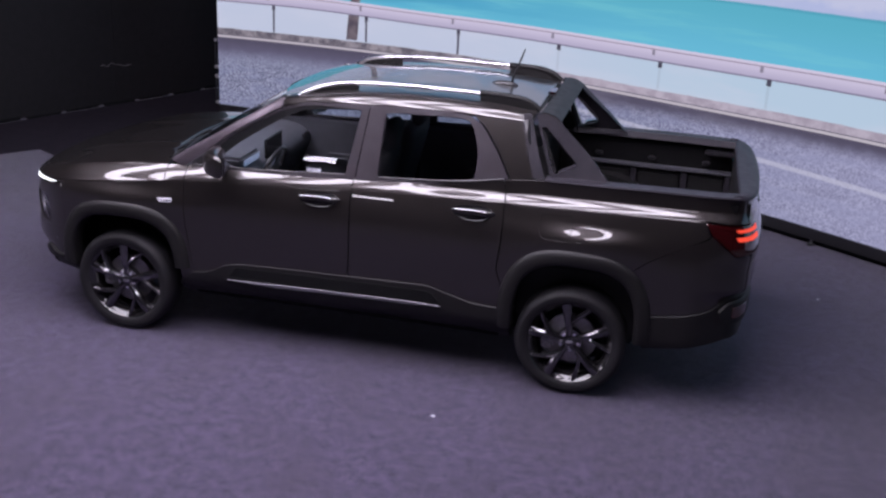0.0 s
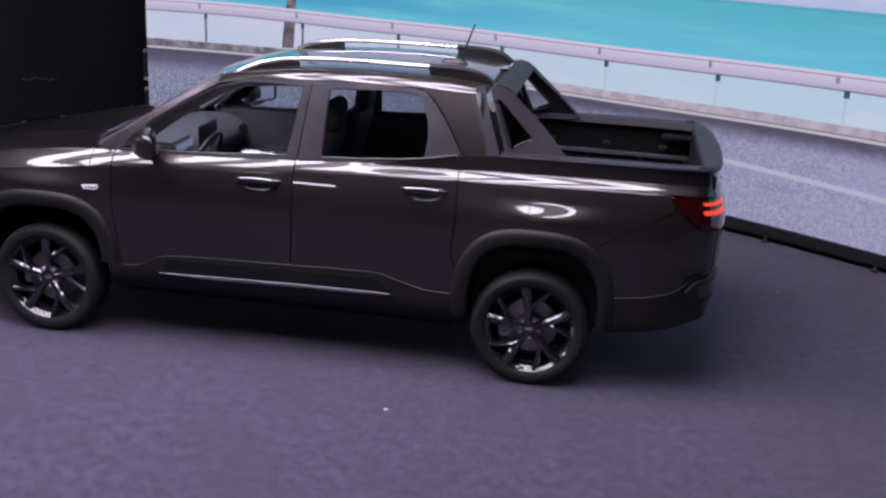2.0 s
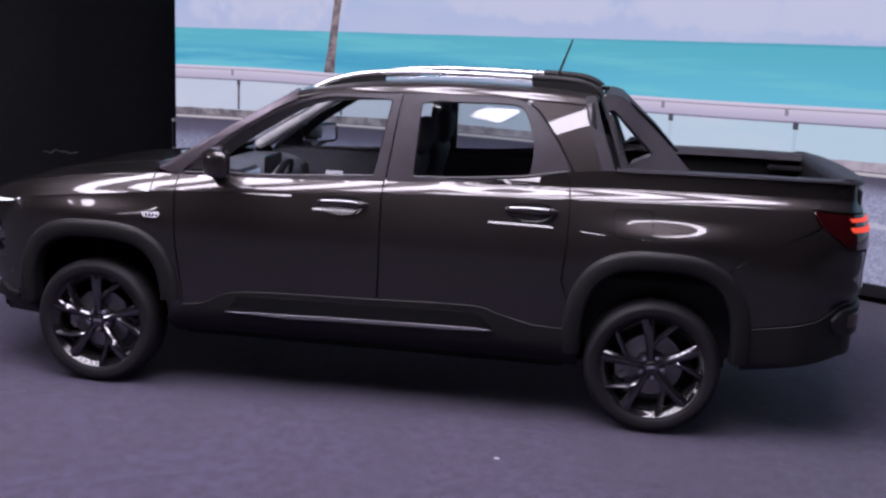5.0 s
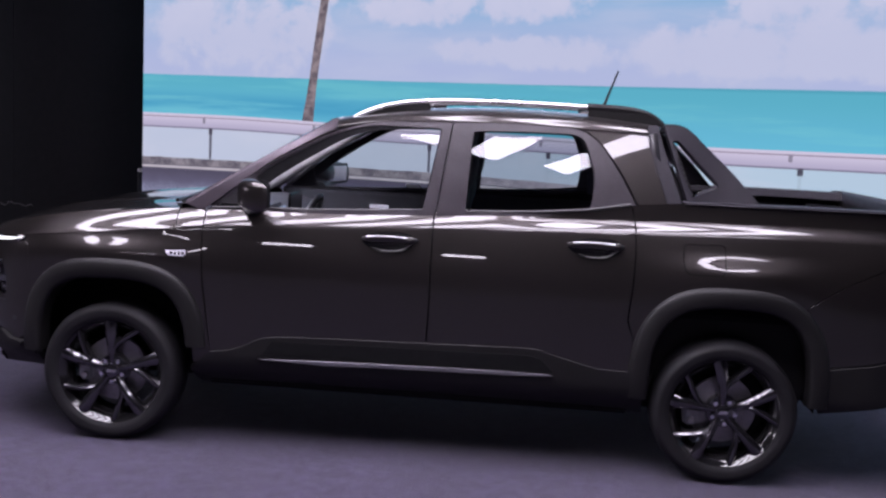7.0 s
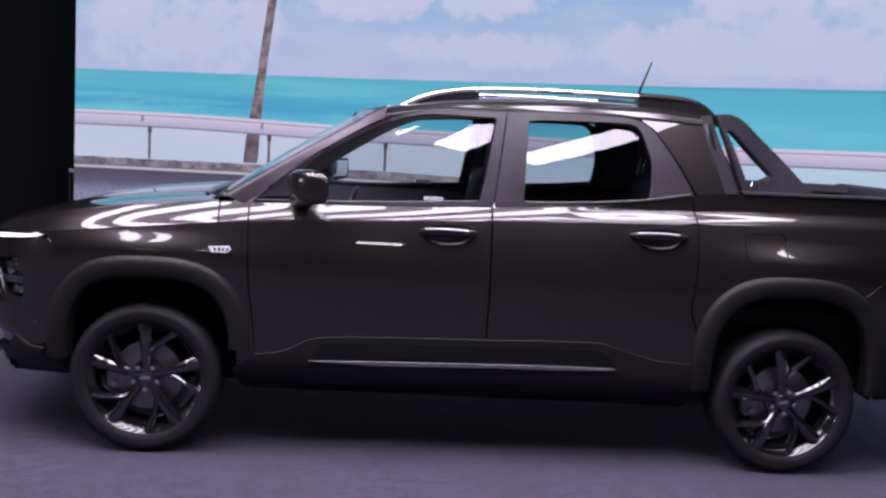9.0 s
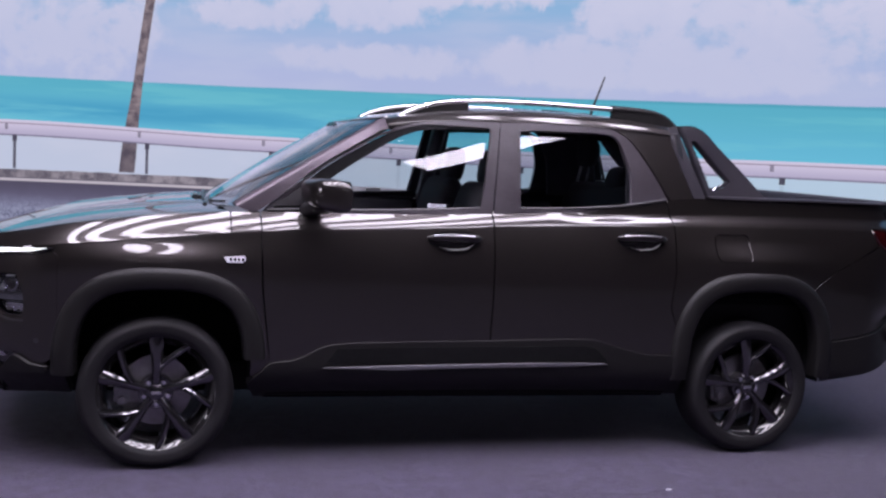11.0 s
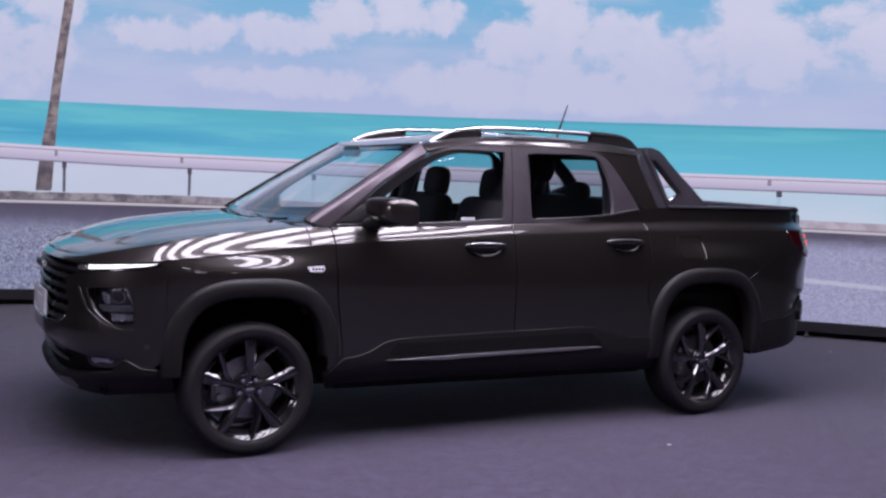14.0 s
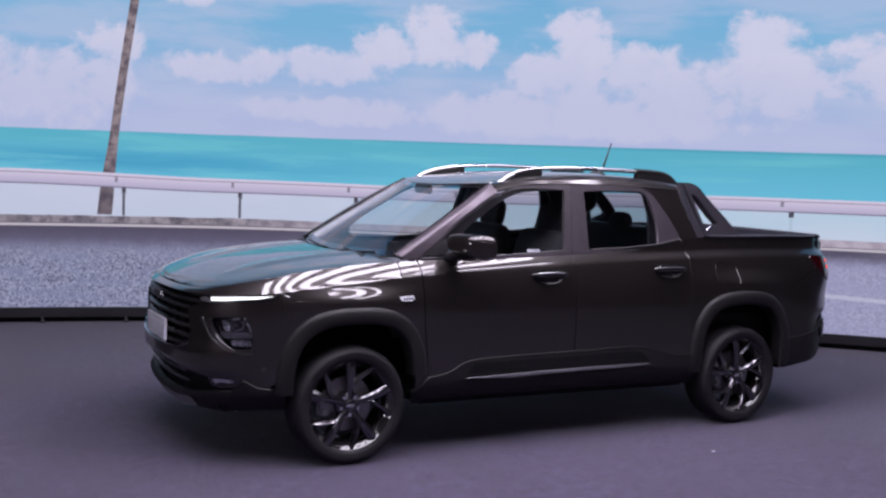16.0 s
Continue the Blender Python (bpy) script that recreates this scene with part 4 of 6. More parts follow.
# lamps in the nose
for s in (-1, 1):
    drl = [fl(-2.156, 0.860), fl(-2.117, 0.872), fl(-2.0, 0.886), fl(-1.871, 0.890), fl(-1.812, 0.894), fl(-1.871, 0.864), fl(-2.0, 0.848), fl(-2.12, 0.830), fl(-2.152, 0.833)]
    strip = panel("running_light", flank, drl, GLOSS, truck, "slim daytime running light, lit white", side=s, gap=(0.03, 0.01), rim=0.03, off=0.003)
    core = [fl(-2.115, 0.863), fl(-2.0, 0.876), fl(-1.90, 0.883), fl(-1.845, 0.887), fl(-1.90, 0.873), fl(-2.0, 0.860), fl(-2.115, 0.844)]
    panel("light_guide", flank, core, LED, strip, side=s, gap=(0.03, 0.008), rim=0.004, off=0.007)
    tip = chain([fl(-2.151, 0.852), fl(-2.138, 0.859), fl(-2.125, 0.852), fl(-2.125, 0.841), fl(-2.138, 0.836), fl(-2.150, 0.842)], 3, True)
    panel("inner_lens", flank, tip, ALU, strip, side=s, gap=(0.02, 0.01), rim=0.004, off=0.007)
    lamp = panel("headlamp", flank, lamp_ring, GLOSS, truck, "dark housed projector headlamp", side=s, gap=(0.03, 0.02), rim=0.0, off=-0.055)
    panel("lens", flank, lamp_ring, LENS, lamp, side=s, gap=(0.03, 0.02), rim=0.0, off=-0.006)
    x, z, r = -2.015, 0.724, 0.031
    ring_at = lambda f: chain([fl(x + f * r * math.cos(a), z + f * r * math.sin(a)) for a in (k * math.pi / 4 for k in range(8))], 3, True)
    panel("projector_ring", flank, ring_at(1.0), CHROME, lamp, side=s, holes=(ring_at(0.84),), gap=(0.02, 0.015), rim=0.004, off=-0.030)
    px, py, nx, ny = plan(fl(x, z)[0])
    at = flank(*fl(x, z))
    bm = bmesh.new()
    bmesh.ops.create_uvsphere(bm, u_segments=20, v_segments=12, radius=r * 0.8, matrix=Matrix.Translation((at[0] - nx * 0.040, s * (at[1] - ny * 0.040), at[2])))
    part("projector_lens", bm, GLOSS, lamp)
    for fin in ([(-2.082, 0.742), (-2.060, 0.744), (-2.048, 0.690), (-2.062, 0.688)], [(-1.990, 0.764), (-1.970, 0.765), (-1.950, 0.712), (-1.953, 0.690), (-1.962, 0.715)], [(-2.055, 0.757), (-2.005, 0.763), (-2.005, 0.757), (-2.05, 0.751)]):
        panel("chrome_fin", flank, [fl(*q) for q in fin], ALU, lamp, side=s, gap=(0.02, 0.015), rim=0.014, off=-0.028)
    panel("lamp_shelf", flank, [fl(-2.085, 0.680), fl(-1.944, 0.686), fl(-1.941, 0.664), fl(-2.066, 0.656)], TRIM, lamp, side=s, gap=(0.03, 0.02), rim=0.025, off=-0.022)
    for k in range(3):
        x0 = -2.040 + 0.030 * k
        panel("reflector", flank, chain([fl(x0, 0.640), fl(x0 + 0.024, 0.646), fl(x0 + 0.026, 0.622), fl(x0 + 0.006, 0.616)], 3, True), ALU, lamp, side=s, gap=(0.012, 0.012), rim=0.015, off=-0.038)
    hook = [fl(-2.150, 0.755), fl(-2.118, 0.655), fl(-2.055, 0.598), fl(-1.99, 0.578), fl(-1.935, 0.580), fl(-1.936, 0.587), fl(-1.988, 0.586), fl(-2.050, 0.604), fl(-2.110, 0.659), fl(-2.141, 0.756)]
    panel("lamp_trim", flank, hook, SATIN, lamp, "satin dark trim under the headlamp", side=s, gap=(0.03, 0.02), rim=0.008, off=0.004)
    fog_ring = chain([fl(-2.125, 0.438), fl(-2.03, 0.442), fl(-1.985, 0.434), fl(-2.0, 0.400), fl(-2.06, 0.386), fl(-2.12, 0.390)], 4, True)
    fog = panel("fog_lamp", flank, fog_ring, GLOSS, truck, "fog lamp in a black recess", side=s, gap=(0.03, 0.02), rim=0.02, off=-0.012)
    panel("fog_lens", flank, chain([fl(-2.108, 0.426), fl(-2.03, 0.430), fl(-2.028, 0.418), fl(-2.085, 0.414), fl(-2.10, 0.404)], 3, True), ALU, fog, side=s, gap=(0.02, 0.01), rim=0.004, off=-0.007)

# doors below the belt
front_edge = [(-0.991, 0.90), (-0.983, 0.73), (-0.961, 0.57), (-0.94, 0.37)]
for s in (-1, 1):
    ring = [(at_x(-0.993), 0.0)] + top_line(-0.993, 0.040, 14)[:] + [(at_x(0.040), 0.0), fl(0.042, 0.70), fl(0.030, 0.34)] + [fl(-0.4, 0.335), fl(-0.93, 0.34)] + [fl(x, z) for x, z in front_edge[::-1]]
    fdoor = panel("front_door", flank, ring, PAINT, truck, side=s, gap=(0.06, 0.0125))
    ring = [(at_x(0.048), 0.0)] + top_line(0.048, 0.925, 12) + [fl(0.943, 1.10), fl(0.948, 1.0), fl(0.946, 0.86), fl(0.93, 0.70), fl(0.985, 0.55), fl(1.0, 0.37), fl(0.9, 0.34), fl(0.038, 0.34), fl(0.05, 0.70)]
    rdoor = panel("rear_door", flank, ring, PAINT, truck, side=s, gap=(0.06, 0.0125))
    # window frames and panes
    f_out = [(-0.990, 1.072)] + chain([(-0.965, 1.098), (-0.75, 1.27), (-0.62, 1.352), (-0.50, 1.420), (-0.40, 1.465), (-0.27, 1.500), (-0.1, 1.513), (0.098, 1.520)], 4) + [(0.045, 1.09), (-0.4, 1.075)]
    f_win = chain([(-0.80, 1.135), (-0.69, 1.228), (-0.54, 1.33), (-0.39, 1.42), (-0.27, 1.463), (-0.12, 1.479)], 4) + [(0.040, 1.487), (0.046, 1.478)] + chain([(0.042, 1.45), (0.012, 1.27), (-0.008, 1.122)], 3) + [(-0.45, 1.098), (-0.79, 1.088)]
    f_mid = chain([(-0.955, 1.082), (-0.742, 1.261), (-0.615, 1.343), (-0.495, 1.411), (-0.395, 1.456), (-0.265, 1.488), (-0.12, 1.492)], 4) + [(x + 0.007, z + 0.004) for x, z in f_win[21:-2]] + [(-0.45, 1.092), (-0.80, 1.078)]
    panel("window_frame", cabin_frame, f_out, FILM, fdoor, side=s, holes=(f_mid,), gap=(0.06, 0.04), rim=0.025, off=0.002)
    panel("window_seal", cabin_frame, [(x + 0.002, z - 0.001) for x, z in f_mid], MATT, fdoor, "black edge beside the windscreen post", side=s, holes=(f_win,), gap=(0.06, 0.04), rim=0.0, off=-0.002)
    pane = panel("window_pane", cabin, f_win, GLASS, fdoor, "clear front side window", side=s, gap=(0.06, 0.04), rim=0.0, off=-0.012)
    pane.visible_shadow = False
    band = [(-0.018, 1.10), (0.02, 1.27), (0.058, 1.49), (0.094, 1.505), (0.040, 1.10)]
    panel("pillar_film", cabin_frame, band, FILM, fdoor, "satin black film on the door post", side=s, gap=(0.06, 0.05), rim=0.0, off=0.004)
    r_out = [(0.052, 1.09), (0.104, 1.520)] + chain([(0.26, 1.528), (0.51, 1.528), (0.66, 1.522), (0.718, 1.502), (0.772, 1.463), (0.862, 1.345), (0.92, 1.25), (0.948, 1.198)], 4) + chain([(0.80, 1.172), (0.66, 1.140), (0.45, 1.12)], 3)
    r_win = [(0.182, 1.130), (0.188, 1.29), (0.198, 1.485)] + chain([(0.26, 1.493), (0.48, 1.499), (0.63, 1.499), (0.680, 1.490), (0.710, 1.463), (0.733, 1.408), (0.756, 1.33), (0.757, 1.25), (0.748, 1.185), (0.735, 1.165)], 3) + [(0.60, 1.142), (0.40, 1.133)]
    panel("window_frame", cabin_frame, r_out, FILM, rdoor, side=s, holes=(r_win,), gap=(0.06, 0.04), rim=0.025, off=0.002)
    pane = panel("window_pane", cabin, r_win, TINTED, rdoor, "tinted rear side window", side=s, gap=(0.06, 0.04), rim=0.0, off=-0.012)
    pane.visible_shadow = False
    band = [(0.060, 1.10), (0.112, 1.510), (0.190, 1.502), (0.180, 1.29), (0.172, 1.11)]
    panel("pillar_film", cabin_frame, band, FILM, rdoor, "satin black film on the door post", side=s, gap=(0.06, 0.05), rim=0.0, off=0.004)
    # belt seal
    for door, x0, x1 in ((fdoor, -0.97, 0.035), (rdoor, 0.06, 0.925)):
        line = []
        for i in range(15):
            x = x0 + (x1 - x0) * i / 14
            p = flank(at_x(x), 0.096)
            line.append((x, s * (p[1] - 0.004), p[2] + 0.006))
        tube("belt_seal", line, 0.009, SATIN, door, sides=8)
    # C pillar panel behind the rear door
    c = chain([(0.726, 1.503), (0.780, 1.463), (0.870, 1.346), (0.928, 1.25), (0.958, 1.200)], 4) + [(1.0, 1.190), (1.115, 1.195)] + chain([(1.098, 1.21), (1.045, 1.36), (1.008, 1.46), (0.985, 1.518)], 3) + [(0.85, 1.525), (0.70, 1.522)]
    panel("rear_pillar", cabin, c, PAINT, truck, side=s, gap=(0.05, 0.04), rim=0.02, off=0.014)

# cargo bed sides
for s in (-1, 1):
    cx, cz, a, b = R_ARCH
    u_gate = float(np.interp(-0.715, -PLAN[-140:, 1], RUN[-140:]))
    ring = [(at_x(0.932), TOP)] + top_line(0.932, 2.22, 16)[1:] + [(at_x(2.30), TOP), (u_gate, TOP), (u_gate, 0.002), fl(2.25, 1.099), fl(2.07, 1.108), fl(2.105, 1.028)]
    ring += [fl(2.0, 0.972), fl(1.90, 0.925), fl(1.80, 0.872), fl(1.72, 0.815)]
    ring += [fl(x, z) for x, z in arc(cx, cz, a, b, 52, 168)] + [fl(0.992, 0.55), fl(0.938, 0.70), fl(0.954, 0.86), fl(0.956, 1.0), fl(0.951, 1.10)]
    flap = chain([fl(1.165, 1.045), fl(1.25, 1.052), fl(1.335, 1.052), fl(1.345, 0.99), fl(1.335, 0.93), fl(1.25, 0.922), fl(1.185, 0.925), fl(1.163, 0.96)], 5, True)
    side_ob = panel("cargo_bed_side", flank, ring, PAINT, truck, side=s, gap=(0.05, 0.0125), holes=(flap,) if s < 0 else ())
    if s < 0:
        small = [(0.95 * u + 0.05 * sum(q[0] for q in flap) / len(flap), 0.94 * v + 0.06 * sum(q[1] for q in flap) / len(flap)) for u, v in flap]
        panel("fuel_flap", flank, small, PAINT, side_ob, side=s, gap=(0.04, 0.02), rim=0.008, off=-0.0015)
    skin = [fl(2.112, 1.018), fl(2.122, 1.030), fl(2.188, 0.978), fl(2.262, 0.925), (u_gate, 0.920 - 1.098), (u_gate, 0.695 - 1.098), fl(2.275, 0.690), fl(2.215, 0.645), fl(2.13, 0.602), fl(1.98, 0.572), fl(1.815, 0.548)]
    skin += [fl(x, z) for x, z in arc(cx, cz, a, b, 17, 50)] + [fl(1.722, 0.811), fl(1.80, 0.868), fl(1.90, 0.921), fl(2.0, 0.968)]
    panel("bumper_skin", flank, skin, PAINT, truck, "body-coloured corner of the rear bumper", side=s, gap=(0.05, 0.02), off=-0.001)
    # tail lamp
    u_lamp = float(np.interp(-0.60, -PLAN[-140:, 1], RUN[-140:]))
    lens = [fl(2.078, 1.100), fl(2.25, 1.092), (u_lamp, 1.092 - 1.098), (u_lamp, 0.940 - 1.098), fl(2.262, 0.933), fl(2.195, 0.982), fl(2.122, 1.035)]
    tail = panel("tail_lamp", flank, lens, RED, truck, "dark red wraparound tail lamp, glowing orange-red", side=s, gap=(0.03, 0.02), rim=0.03, off=0.005)
    for z0, z1 in ((1.080, 1.058), (1.040, 1.012)):
        core = [fl(2.255, z0 - 0.006), (u_lamp - 0.015, z0 - 1.098), (u_lamp - 0.015, z1 - 1.098), fl(2.270, z1)]
        panel("light_bar", flank, core, TAIL_GLOW, tail, side=s, gap=(0.03, 0.015), rim=0.003, off=0.008)

# tailgate and rear bumper
u_gate = float(np.interp(-0.70, -PLAN[-140:, 1], RUN[-140:]))
gate = [(u_gate, 0.695 - 1.098), (u_gate, 0.0), (u_gate, TOP), (U_TAIL, TOP), (U_TAIL, 0.0), (U_TAIL, 0.695 - 1.098)]
tailgate = panel("tailgate", flank, gate, PAINT, truck, both=True, gap=(0.05, 0.0125), rim=0.03)
boxes("gate_handle", [((2.356, -0.11, 1.04), (2.382, 0.11, 1.085))], SATIN, tailgate, bevel=0.006)
bump = [fl(1.805, 0.540), fl(1.98, 0.564), fl(2.13, 0.594), fl(2.21, 0.636), fl(2.275, 0.680), (u_gate, 0.684 - 1.098), (U_TAIL, 0.684 - 1.098), (U_TAIL, 0.43 - 1.098), (u_gate, 0.43 - 1.098), fl(2.28, 0.425), fl(2.15, 0.400), fl(2.0, 0.375), fl(1.80, 0.345), fl(1.775, 0.42)]
rear_bumper = panel("rear_bumper", flank, bump, CLADDING, truck, "charcoal plastic rear bumper", both=True, gap=(0.05, 0.03), rim=0.04, off=0.012)
step_ = [fl(2.20, 0.60), fl(2.27, 0.655), (u_gate, 0.665 - 1.098), (u_gate + 0.25, 0.665 - 1.098), (u_gate + 0.25, 0.535 - 1.098), (u_gate, 0.530 - 1.098), fl(2.27, 0.525), fl(2.22, 0.54)]
for s in (-1, 1):
    panel("bumper_ledge", flank, step_, CLADDING, rear_bumper, side=s, gap=(0.05, 0.02), rim=0.03, off=0.034)
    glow = [fl(2.295, 0.625), (u_gate + 0.06, 0.630 - 1.098), (u_gate + 0.06, 0.565 - 1.098), fl(2.295, 0.562)]
    panel("reflector", flank, glow, RED, rear_bumper, "small red reflector", side=s, gap=(0.03, 0.02), rim=0.006, off=0.038)

# arch and sill cladding
def arch_trim(s, arch, t0, t1, name):
    """A rounded plastic lip that stands proud round a wheel opening."""
    cx, cz, a, b = arch
    section = [(0.060, -0.004), (0.058, 0.008), (0.050, 0.019), (0.036, 0.026), (0.010, 0.029), (-0.018, 0.029), (-0.027, 0.025), (-0.032, 0.014), (-0.033, 0.0), (-0.033, -0.06)]
    n, verts, faces = 44, [], []
    for i in range(n + 1):
        t = t0 + (t1 - t0) * i / n
        p, q = arch_point(cx, cz, a, b, t - 0.5), arch_point(cx, cz, a, b, t + 0.5)
        d = Vector((q[1] - p[1], p[0] - q[0])).normalized()
        x, z = arch_point(cx, cz, a, b, t)
        for w, off in section:
            u, v = fl(x + d.x * w, z + d.y * w)
            _, _, nx, ny = plan(u)
            f = flank(u, v)
            verts.append((f[0] + nx * off, s * (f[1] + ny * off), f[2]))
    k = len(section)
    for i in range(n):
        for j in range(k - 1):
            f = (i * k + j, i * k + j + 1, (i + 1) * k + j + 1, (i + 1) * k + j)
            faces.append(f if s > 0 else f[::-1])
    return link(name, verts, faces, CLADDING, truck, "charcoal grained wheel arch trim", split=50)


for s in (-1, 1):
    arch_trim(s, F_ARCH, 5, 180, "front_arch_trim")
    arch_trim(s, R_ARCH, -1, 182, "rear_arch_trim")
    sill = [fl(-0.945, 0.425), fl(-0.86, 0.435)] + [fl(x, z) for x, z in chain([(-0.80, 0.455), (-0.69, 0.505), (-0.44, 0.52), (0.0, 0.53), (0.5, 0.542), (0.63, 0.515), (0.81, 0.472)], 4)] + [fl(0.96, 0.468), fl(1.02, 0.36), fl(1.03, 0.275), fl(0.0, 0.262), fl(-1.0, 0.268), fl(-1.04, 0.34)]
    sill_ob = panel("sill_trim", flank, sill, CLADDING, truck, "charcoal grained sill trim", side=s, gap=(0.06, 0.03), rim=0.03, off=0.014)
    groove = [fl(x, z) for x, z in ((-0.70, 0.432), (-0.66, 0.492), (-0.4, 0.497), (0.0, 0.503), (0.5, 0.512), (0.56, 0.50), (0.62, 0.44), (0.0, 0.432))]
    panel("sill_recess", flank, groove, MATT, sill_ob, side=s, gap=(0.06, 0.03), rim=0.003, off=0.018)
    blade = [fl(x, z) for x, z in ((-0.72, 0.408), (-0.4, 0.417), (0.0, 0.426), (0.4, 0.433), (0.60, 0.432), (0.62, 0.427), (0.4, 0.417), (0.0, 0.410), (-0.4, 0.401))]
    panel("sill_blade", flank, blade, DULL, sill_ob, "thin satin silver blade", side=s, gap=(0.06, 0.03), rim=0.01, off=0.026)

# roof, pillars, screens
roof_ring = [(x, -1.0) for x in np.linspace(-0.43, 1.03, 26)] + [(1.055, a) for a in np.linspace(-0.9, 0.9, 13)] + [(x, 1.0) for x in np.linspace(1.03, -0.43, 26)]
roof_ring += [(-0.568 + 0.13 * a * a, roof_turn(-0.565 + 0.13 * a * a, 0.572 * a)) for a in np.linspace(1, -1, 19)]
panel("roof", roof, [(float(x), float(a)) for x, a in roof_ring], PAINT, truck, gap=(0.06, 0.035), rim=0.02)


def pillar_strip(s):
    """The post between the windscreen and the front door."""
    lineo = chain([(-1.03, 1.062), (-0.965, 1.102), (-0.75, 1.274), (-0.62, 1.356), (-0.50, 1.424), (-0.435, 1.455)], 6)
    run = np.r_[0, np.cumsum([math.dist(p, q) for p, q in zip(lineo, lineo[1:])])]
    run /= run[-1]
    verts = []
    n, k = 20, 10
    for i in range(n + 1):
        b = i / n
        x = float(np.interp(b, run, [p[0] for p in lineo]))
        z = float(np.interp(b, run, [p[1] for p in lineo]))
        outer = Vector(cabin_frame(x, z))
        inner = Vector(screen(0.985, max(b, 0.0)))
        for j in range(k + 1):
            t = j / k
            p = inner.lerp(outer, t)
            p.y = inner.y + (outer.y - inner.y) * (t + (0.86 * min(t / 0.1, 1.0) - 0.86 * t) * (1 - b**5))
            verts.append((p.x, s * p.y, p.z))
    made = None
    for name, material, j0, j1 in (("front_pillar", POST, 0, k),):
        faces = []
        for i in range(n):
            for j in range(j0, j1):
                a = i * (k + 1) + j
                f = (a, a + 1, a + k + 2, a + k + 1)
                faces.append(f if s > 0 else f[::-1])
        used = sorted({v for f in faces for v in f})
        order = {v: i for i, v in enumerate(used)}
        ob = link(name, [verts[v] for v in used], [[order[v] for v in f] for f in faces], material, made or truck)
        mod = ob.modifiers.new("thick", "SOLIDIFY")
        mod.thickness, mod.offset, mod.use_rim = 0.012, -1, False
        made = made or ob
    edge = [Vector(screen(0.985, i / 12)) for i in range(13)]
    tube("pillar_seal", [(p.x - 0.004, s * (p.y + 0.002), p.z + 0.004) for p in edge], 0.008, MATT, made, sides=6)
    return made


for s in (-1, 1):
    pillar_strip(s)
wind = panel("windscreen", lambda a, b: screen(a, b), [(-1, 0.0), (0, 0.0), (1, 0.0), (1, 1.0), (0, 1.0), (-1, 1.0)], GLASS, truck, "clear windscreen", gap=(0.08, 0.06), rim=0.0)
wind.visible_shadow = False
border = [(-1, -0.01), (0, -0.01), (1, -0.01), (1, 1.0), (0, 1.0), (-1, 1.0)]
hole = [(-0.94, 0.07), (0, 0.085), (0.94, 0.07), (0.92, 0.955), (0, 0.94), (-0.92, 0.955)]
panel("screen_border", lambda a, b: screen(a, b), border, GLOSS, wind, "black printed border of the windscreen", holes=(hole,), gap=(0.08, 0.06), rim=0.0, off=-0.004)
# scuttle and wipers
bm = bmesh.new()
cowl_a = [bm.verts.new((-1.292 + 0.127 * a * a, 0.67 * a, 1.050 + 0.025 * a * a)) for a in np.linspace(-1, 1, 17)]
cowl_b = [bm.verts.new((-1.182 + 0.117 * a * a, 0.69 * a, 1.068 + 0.02 * a * a)) for a in np.linspace(-1, 1, 17)]
for i in range(16):
    bm.faces.new([cowl_a[i], cowl_a[i + 1], cowl_b[i + 1], cowl_b[i]])
part("scuttle", bm, MATT, truck, "matt black scuttle panel")
for y0, y1 in ((-0.50, 0.02), (0.05, 0.60)):
    arm = [(-1.222, y0, 1.072), (-1.210, y0 + 0.12, 1.080), (-1.188, (y0 + y1) / 2 + 0.08, 1.092)]
    wip = tube("wiper", arm, 0.008, SATIN, truck, "black wiper at rest", sides=8, taper=[1.5, 1.1, 0.8])
    tube("wiper_blade", [screen(y / 0.685, 0.018 + 0.03 * abs(y)) for y in np.linspace(y0, y1, 9)], 0.006, SATIN, wip, sides=6)

# rear window wall of the cab
bm = bmesh.new()
box(bm, (1.035, -0.665, 0.75), (1.075, 0.665, 1.235), Matrix.Identity(4))
part("cab_back", bm, SATIN, truck, bevel=0.01)
rear = panel("rear_window", lambda y, z: (1.09 - 0.16 * (z - 1.2), y, z), [(-0.60, 1.235), (0.60, 1.235), (0.53, 1.505), (-0.53, 1.505)], SMOKED, truck, "dark tinted cab rear window", gap=(0.1, 0.1), rim=0.0)
rear.visible_shadow = False
frame_ring = [(-0.70, 1.20), (0.70, 1.20), (0.60, 1.525), (0.30, 1.555), (-0.30, 1.555), (-0.60, 1.525)]
panel("rear_window_frame", lambda y, z: (1.085 - 0.16 * (z - 1.2), y, z), frame_ring, SATIN, truck, holes=([(-0.56, 1.255), (0.56, 1.255), (0.50, 1.485), (-0.50, 1.485)],), gap=(0.1, 0.1), rim=0.03)

